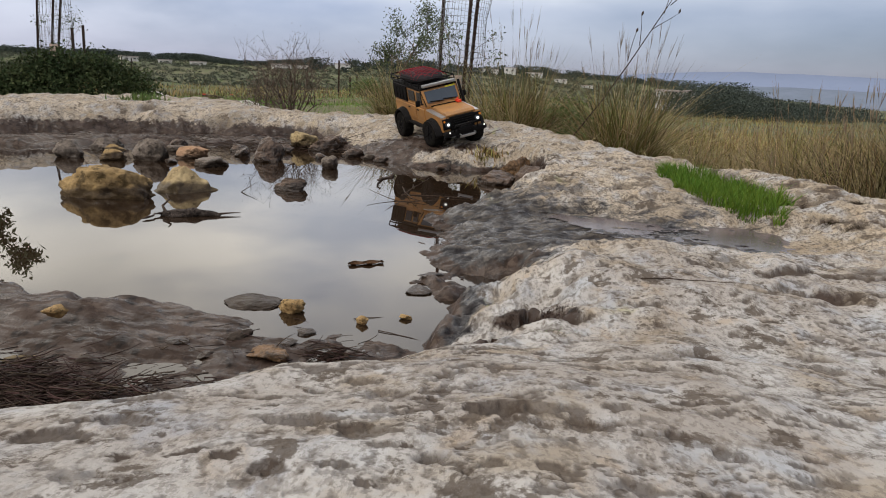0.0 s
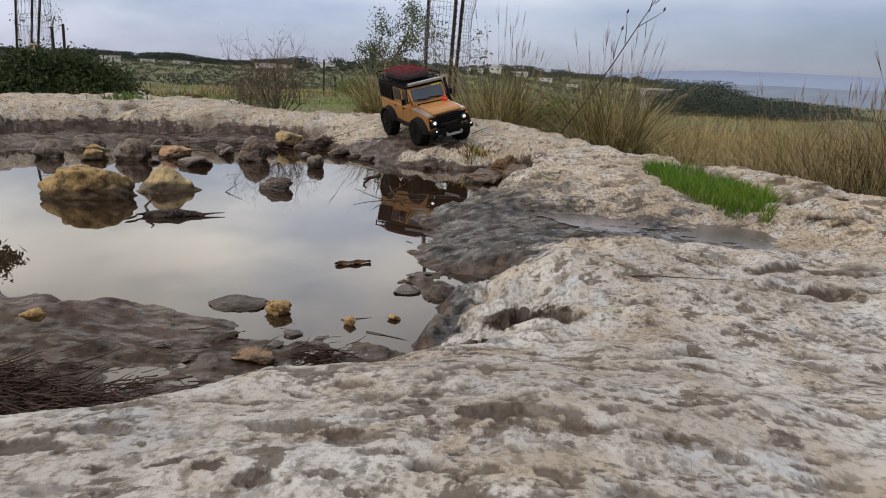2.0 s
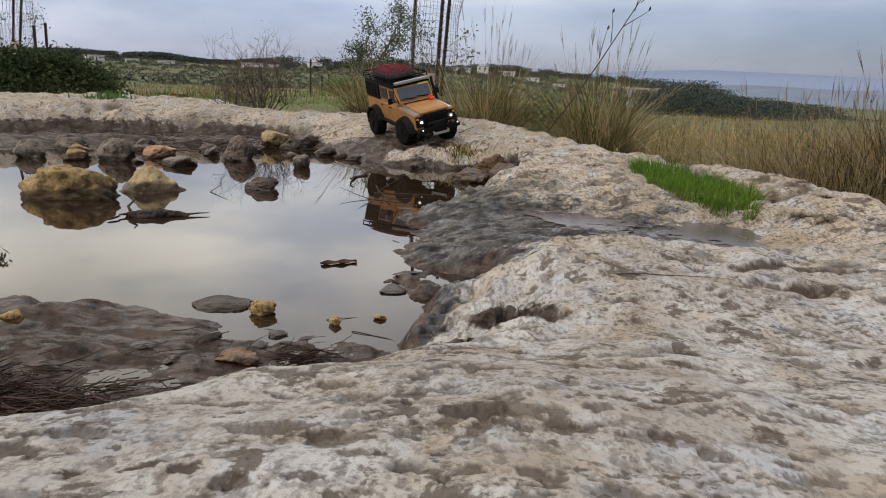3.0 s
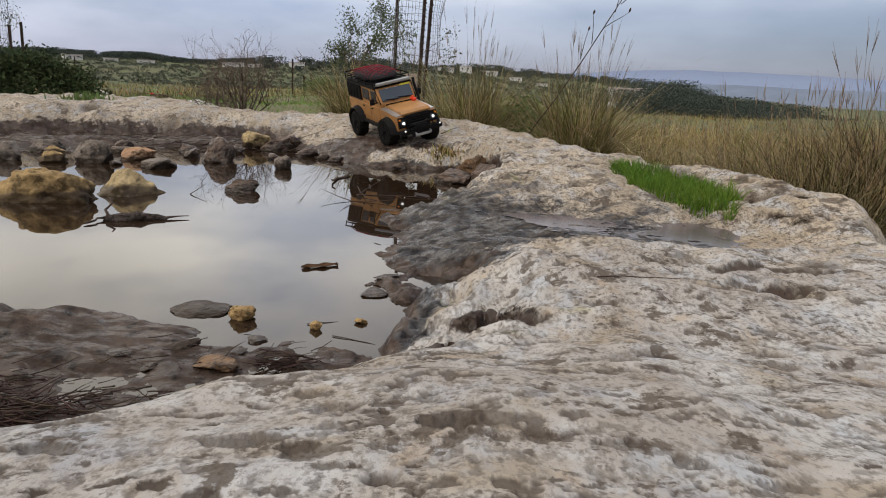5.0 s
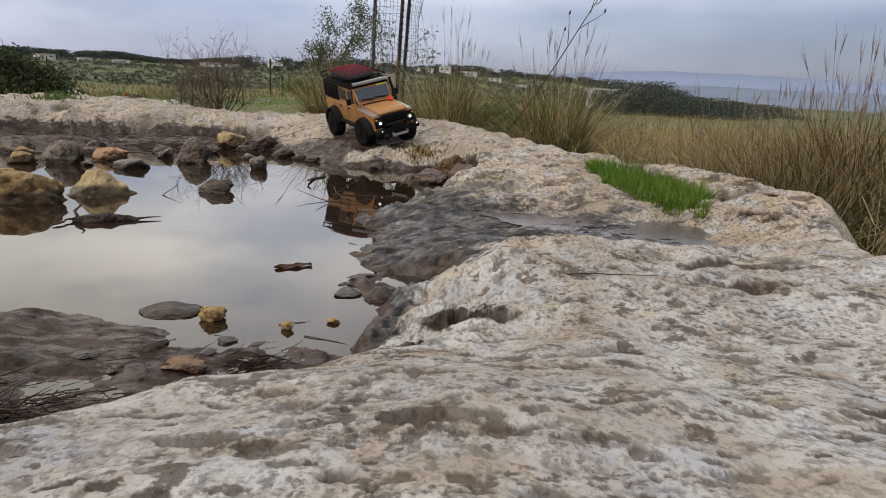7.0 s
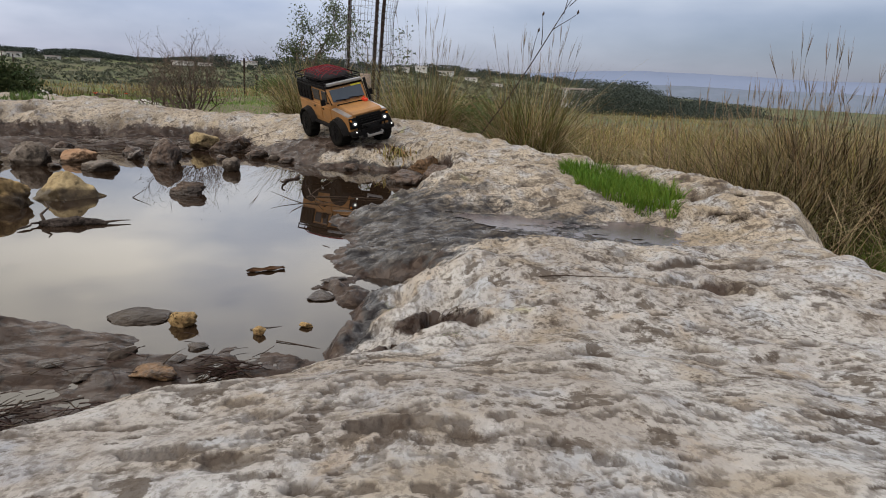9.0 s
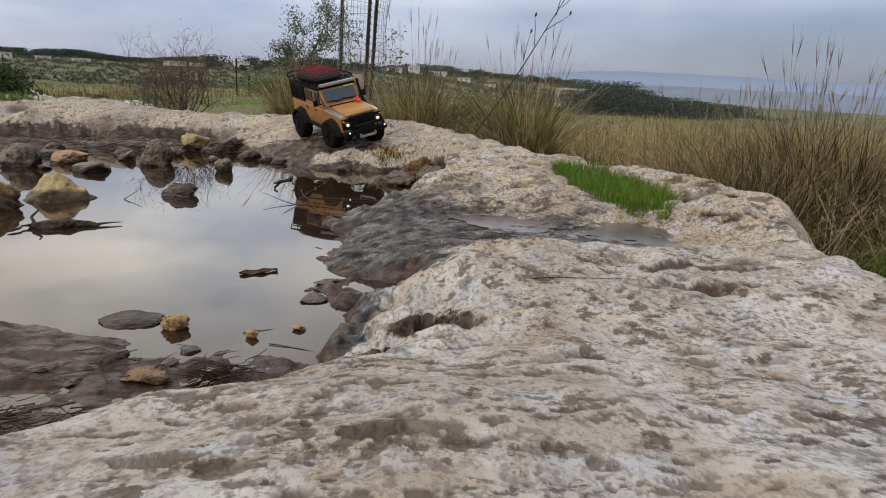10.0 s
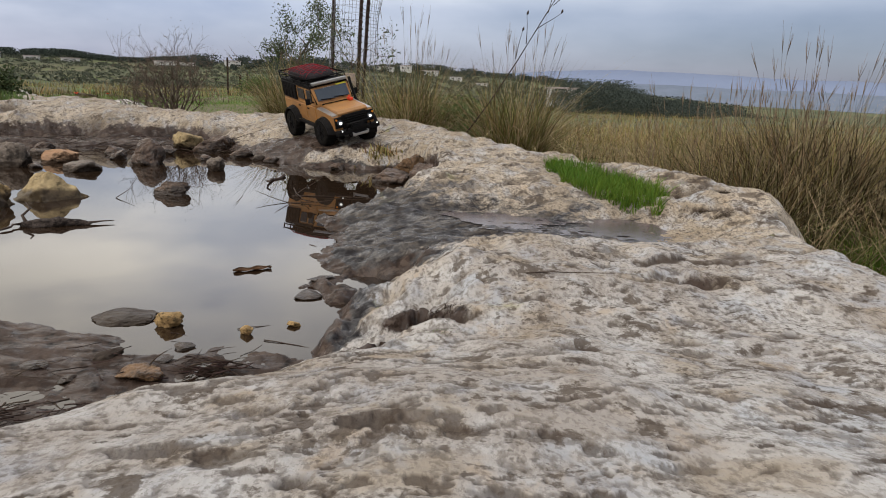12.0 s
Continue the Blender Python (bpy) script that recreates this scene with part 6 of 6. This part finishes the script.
cage([((-7.22, 9.58, -0.1), (-7.1, 9.68, 1.62)), ((-7.09, 9.68, -0.1), (-6.92, 9.81, 1.62)), ((-7.03, 9.72, -0.1), (-6.84, 9.88, 1.62))], -7.0, 9.75, -0.1, 1.55, 0.22, 0.75, 2)
tree("sapling", -7.0, 9.75, 0.0, 0.5, 0.012, 4, 200, 0.02, 0.05, M_OLIVE, "thin sapling with few leaves inside a wire cage", "tree", 67, 1, M_BARE, (2, 3), 0.05, 0.6)
tree("olive_tree", -5.15, 6.12, tz(-5.15, 6.12), 1.05, 0.05, 4, 3200, 0.032, 0.05, M_OLIVE, "olive tree whose crown mirrors in the pool", "tree", 63)
G2 = "thin fence posts in the meadow"
for p, q in (((-6.24, 9.06, -0.1), (-6.21, 9.07, 0.85)), ((-6.13, 9.13, -0.1), (-6.09, 9.15, 0.9)), ((-3.47, 13.56, -0.4), (-3.44, 13.57, 0.63)), ((-3.23, 13.62, -0.4), (-3.23, 13.62, 0.3)), ((-3.09, 13.66, -0.4), (-3.08, 13.66, 0.33)),
             ((-13.0, 21.35, -0.4), (-12.95, 21.38, 0.71)), ((-12.73, 21.5, -0.4), (-12.7, 21.52, 0.67))):
    post("fence_post", p, q, 0.022, "thin dark steel fence post standing in the meadow", G2)


# ---------------------------------------------------------------- pale stones and flowers in the meadow
for i, (x, y, a, b, c, l) in enumerate(((-4.0, 5.15, 0.32, 0.2, 0.07, "flat pale limestone outcrop in the meadow"), (-4.35, 7.85, 0.28, 0.2, 0.12, "pale limestone boulder beside the bush"), (-2.72, 5.45, 0.17, 0.1, 0.045, "flat pale stone in the grass"),
                                        (-2.4, 6.0, 0.16, 0.1, 0.04, "flat pale stone in the grass"), (-4.1, 8.9, 0.2, 0.15, 0.1, "brown meadow boulder among dry grass"), (-1.0, 4.6, 0.10, 0.07, 0.04, "flat pale stone in the grass"))):
    stone("stone", x, y, a, b, c, M_STONE_PALE if i == 4 else mat("meadow_stone", (0.5, 0.46, 0.41), 0.9, (0.3, 0.28, 0.25), 6, 0.7, 25), l, 70 + i, tz(x, y) + 0.02)


def poppy(x, y, h, s, seed):
    r = random.Random(seed)
    z = tz(x, y)
    T = empty("poppy", pose(x, y, z), "bright red wild flower in the meadow grass", "flower", "red flowers in the meadow")
    tube_part("stem", [[((0, 0, -0.01), 0.002), ((0.004, 0, h * 0.5), 0.0018), ((0, 0, h), 0.0016)]], M_LAWN, T)
    bm = bmesh.new()
    for k in range(5):
        a = k * 2 * math.pi / 5
        pts = [(0, 0, 0), (s * math.cos(a - 0.5), s * math.sin(a - 0.5), s * 0.5), (s * 1.2 * math.cos(a), s * 1.2 * math.sin(a), s * 0.7), (s * math.cos(a + 0.5), s * math.sin(a + 0.5), s * 0.5)]
        vs = [bm.verts.new((p[0], p[1], p[2] + h)) for p in pts]
        bm.faces.new(vs)
    bmesh.ops.solidify(bm, geom=bm.faces[:], thickness=0.001)
    part("petals", bm, M_FLOWER, T, "red petals")


poppy(-2.33, 4.98, 0.075, 0.026, 1)
poppy(-2.95, 6.2, 0.08, 0.02, 2)
poppy(-2.8, 6.5, 0.08, 0.016, 3)


# ---------------------------------------------------------------- the far hills
def far_scatter(name, n, where, lo, hi, material, label, cat, seed, tall=0.6, bits=6, top=None):
    """Bushes or trees far off, each a heap of small uneven clumps."""
    g = np.random.default_rng(seed)
    x, y = where(g, n)
    z = terrain(x, y)
    s = g.uniform(lo, hi, len(x)) * (1 + 0.35 * vn(x * 0.06, y * 0.06, 4))
    k = np.repeat(np.arange(len(x)), bits)
    o = g.normal(0, 0.42, (len(k), 3))
    P = np.column_stack([x[k] + o[:, 0] * s[k], y[k] + o[:, 1] * s[k], z[k] + s[k] * tall * g.uniform(0.1, 1.0, len(k)) ** 0.8])
    V, F = leaves(P, (0.095 if tall < 0.9 else 0.07) * (lo + hi), g, 0.75)
    return tagged(new(name, np_mesh(name, V, F, material, False)), label, cat, kind="stuff")


def hilltop(az0, az1, depth=40):
    def f(g, n):
        a = g.uniform(az0, az1, n)
        s = sm((a + 0.12) / 0.4)
        r = 258 + 160 * s - np.abs(g.normal(0, depth * 0.5, n))
        return r * np.sin(a), r * np.cos(a)
    return f


far_scatter("scrub", 5200, wedge(-0.8, 0.35, 90, 262, 0.75), 0.5, 1.3, M_SCRUB, "grey-green scrub dotted over the far hillside", "scrub", 81, 0.6, 26)
far_scatter("scrub", 900, wedge(-0.8, 0.3, 26, 80), 0.2, 0.6, M_SCRUB, "low scrub on the near slope", "scrub", 82, 0.6, 20)
far_scatter("woods", 520, hilltop(-0.8, -0.30, 14), 0.9, 2.6, M_PINE, "dark pine woods along the hilltop", "woods", 83, 0.95, 190)
far_scatter("woods", 260, hilltop(-0.3, 0.25), 1.0, 3.0, M_PINE, "scattered dark trees along the hilltop", "woods", 84, 1.0, 160)
far_scatter("scrub", 1500, wedge(-0.05, 0.34, 240, 410, 0.9), 0.8, 2.0, M_SCRUB, "grey-green scrub round the hilltop houses", "scrub", 86, 0.7, 20)


def pine_grove():
    """Broad pine crowns on the near edge of the valley."""
    g = np.random.default_rng(85)
    n = 340
    az = g.uniform(0.24, 0.62, n)
    r = g.uniform(75, 125, n)
    x, y = r * np.sin(az), r * np.cos(az)
    lump = 0.012 * vn(az * 38, r * 0.05, 5)
    top = (lump + np.interp(az, [0.22, 0.27, 0.34, 0.40, 0.5, 0.64], [0.0, 0.006, 0.004, -0.010, -0.03, -0.05])) * r + 0.31 + g.uniform(-3.2, 0.0, n)
    k = np.repeat(np.arange(n), 560)
    P = np.column_stack([x[k] + g.normal(0, 1.2, len(k)), y[k] + g.normal(0, 1.2, len(k)), top[k] - np.abs(g.normal(0.2, 1.3, len(k)))])
    V, F = leaves(P, 0.10, g, 0.75)
    tagged(new("pine_grove", np_mesh("pine_grove", V, F, M_PINE, False)), "dark green pine grove on the valley's edge", "woods", kind="stuff")


pine_grove()


def house(x, y, w, d, h, label, seed, lift=0.0):
    r = random.Random(seed)
    a = math.degrees(math.atan2(x, y))
    T = empty("house", pose(x, y, tz(x, y) + lift, 0, 0, -a + r.uniform(-15, 15)), label, "house", "white houses on the far hill")
    box_part("wall", (0, 0, h / 2 - 0.5), (w, d, h + 1), M_HOUSE, T, "", 0.02)
    box_part("roof", (0, 0, h + 0.12), (w + 0.4, d + 0.4, 0.24), M_ROOF, T, "", 0.02)
    n = max(2, int(w / 3))
    for k in range(n):
        px = -w / 2 + (k + 0.5) * w / n
        wn = box_part("window", (px, -d / 2 - 0.02, h * 0.55), (0.7, 0.12, h * 0.3), M_PANE, T, "", 0.01)
        box_part("sill", (px, -d / 2 - 0.1, h * 0.38), (0.9, 0.2, 0.08), M_ROOF, wn, "", 0.01)


for i, (x, y, w, d, h, lift) in enumerate(((-83, 240, 12, 8, 2.4, 0.5), (-76, 243, 8, 7, 2.0, 0.3), (-126, 212, 9, 7, 2.6, 0.3), (-117, 219, 7, 6, 2.2, 0.2), (-108, 225, 9, 6, 2.0, 0.2), (-62, 250, 10, 6, 2.0, 1.0),
                                            (-6, 292, 12, 8, 3.5, 0.3), (3, 300, 9, 8, 5.0, 0.3), (14, 302, 13, 8, 3.5, 0.2), (26, 300, 10, 8, 3.0, 0.0), (38, 300, 9, 7, 2.5, 0.0), (-20, 285, 9, 7, 3, 0.2))):
    house(x * 0.9, y * 0.9, w * 0.5, d * 0.62, h * 0.38, "low white flat-roofed house on the far hill", i, lift)
house(22.5, 87.5, 4.0, 3.5, 1.6, "small pale house among the valley's pines", 31, -0.2 - tz(22.5, 87.5) - 1.6)


def tank(x, y, z, r, h):
    bm = bmesh.new()
    add_cyl(bm, (0, 0, h / 2), r, h, "Z", 20)
    add_cyl(bm, (0, 0, h + 0.15), r * 1.08, 0.3, "Z", 20)
    add_cyl(bm, (0, 0, -1), r * 0.6, 2.2, "Z", 12)
    ob = part("water_tower", bm, mat("dark_tank", (0.035, 0.04, 0.045), 0.7, (0.06, 0.06, 0.06), 1))
    ob.matrix_world = pose(x, y, z)
    tagged(ob, "dark cylindrical water tower on the far hill", "water tower")


tank(-44.7, 251.05, 3.3, 1.15, 5.3)
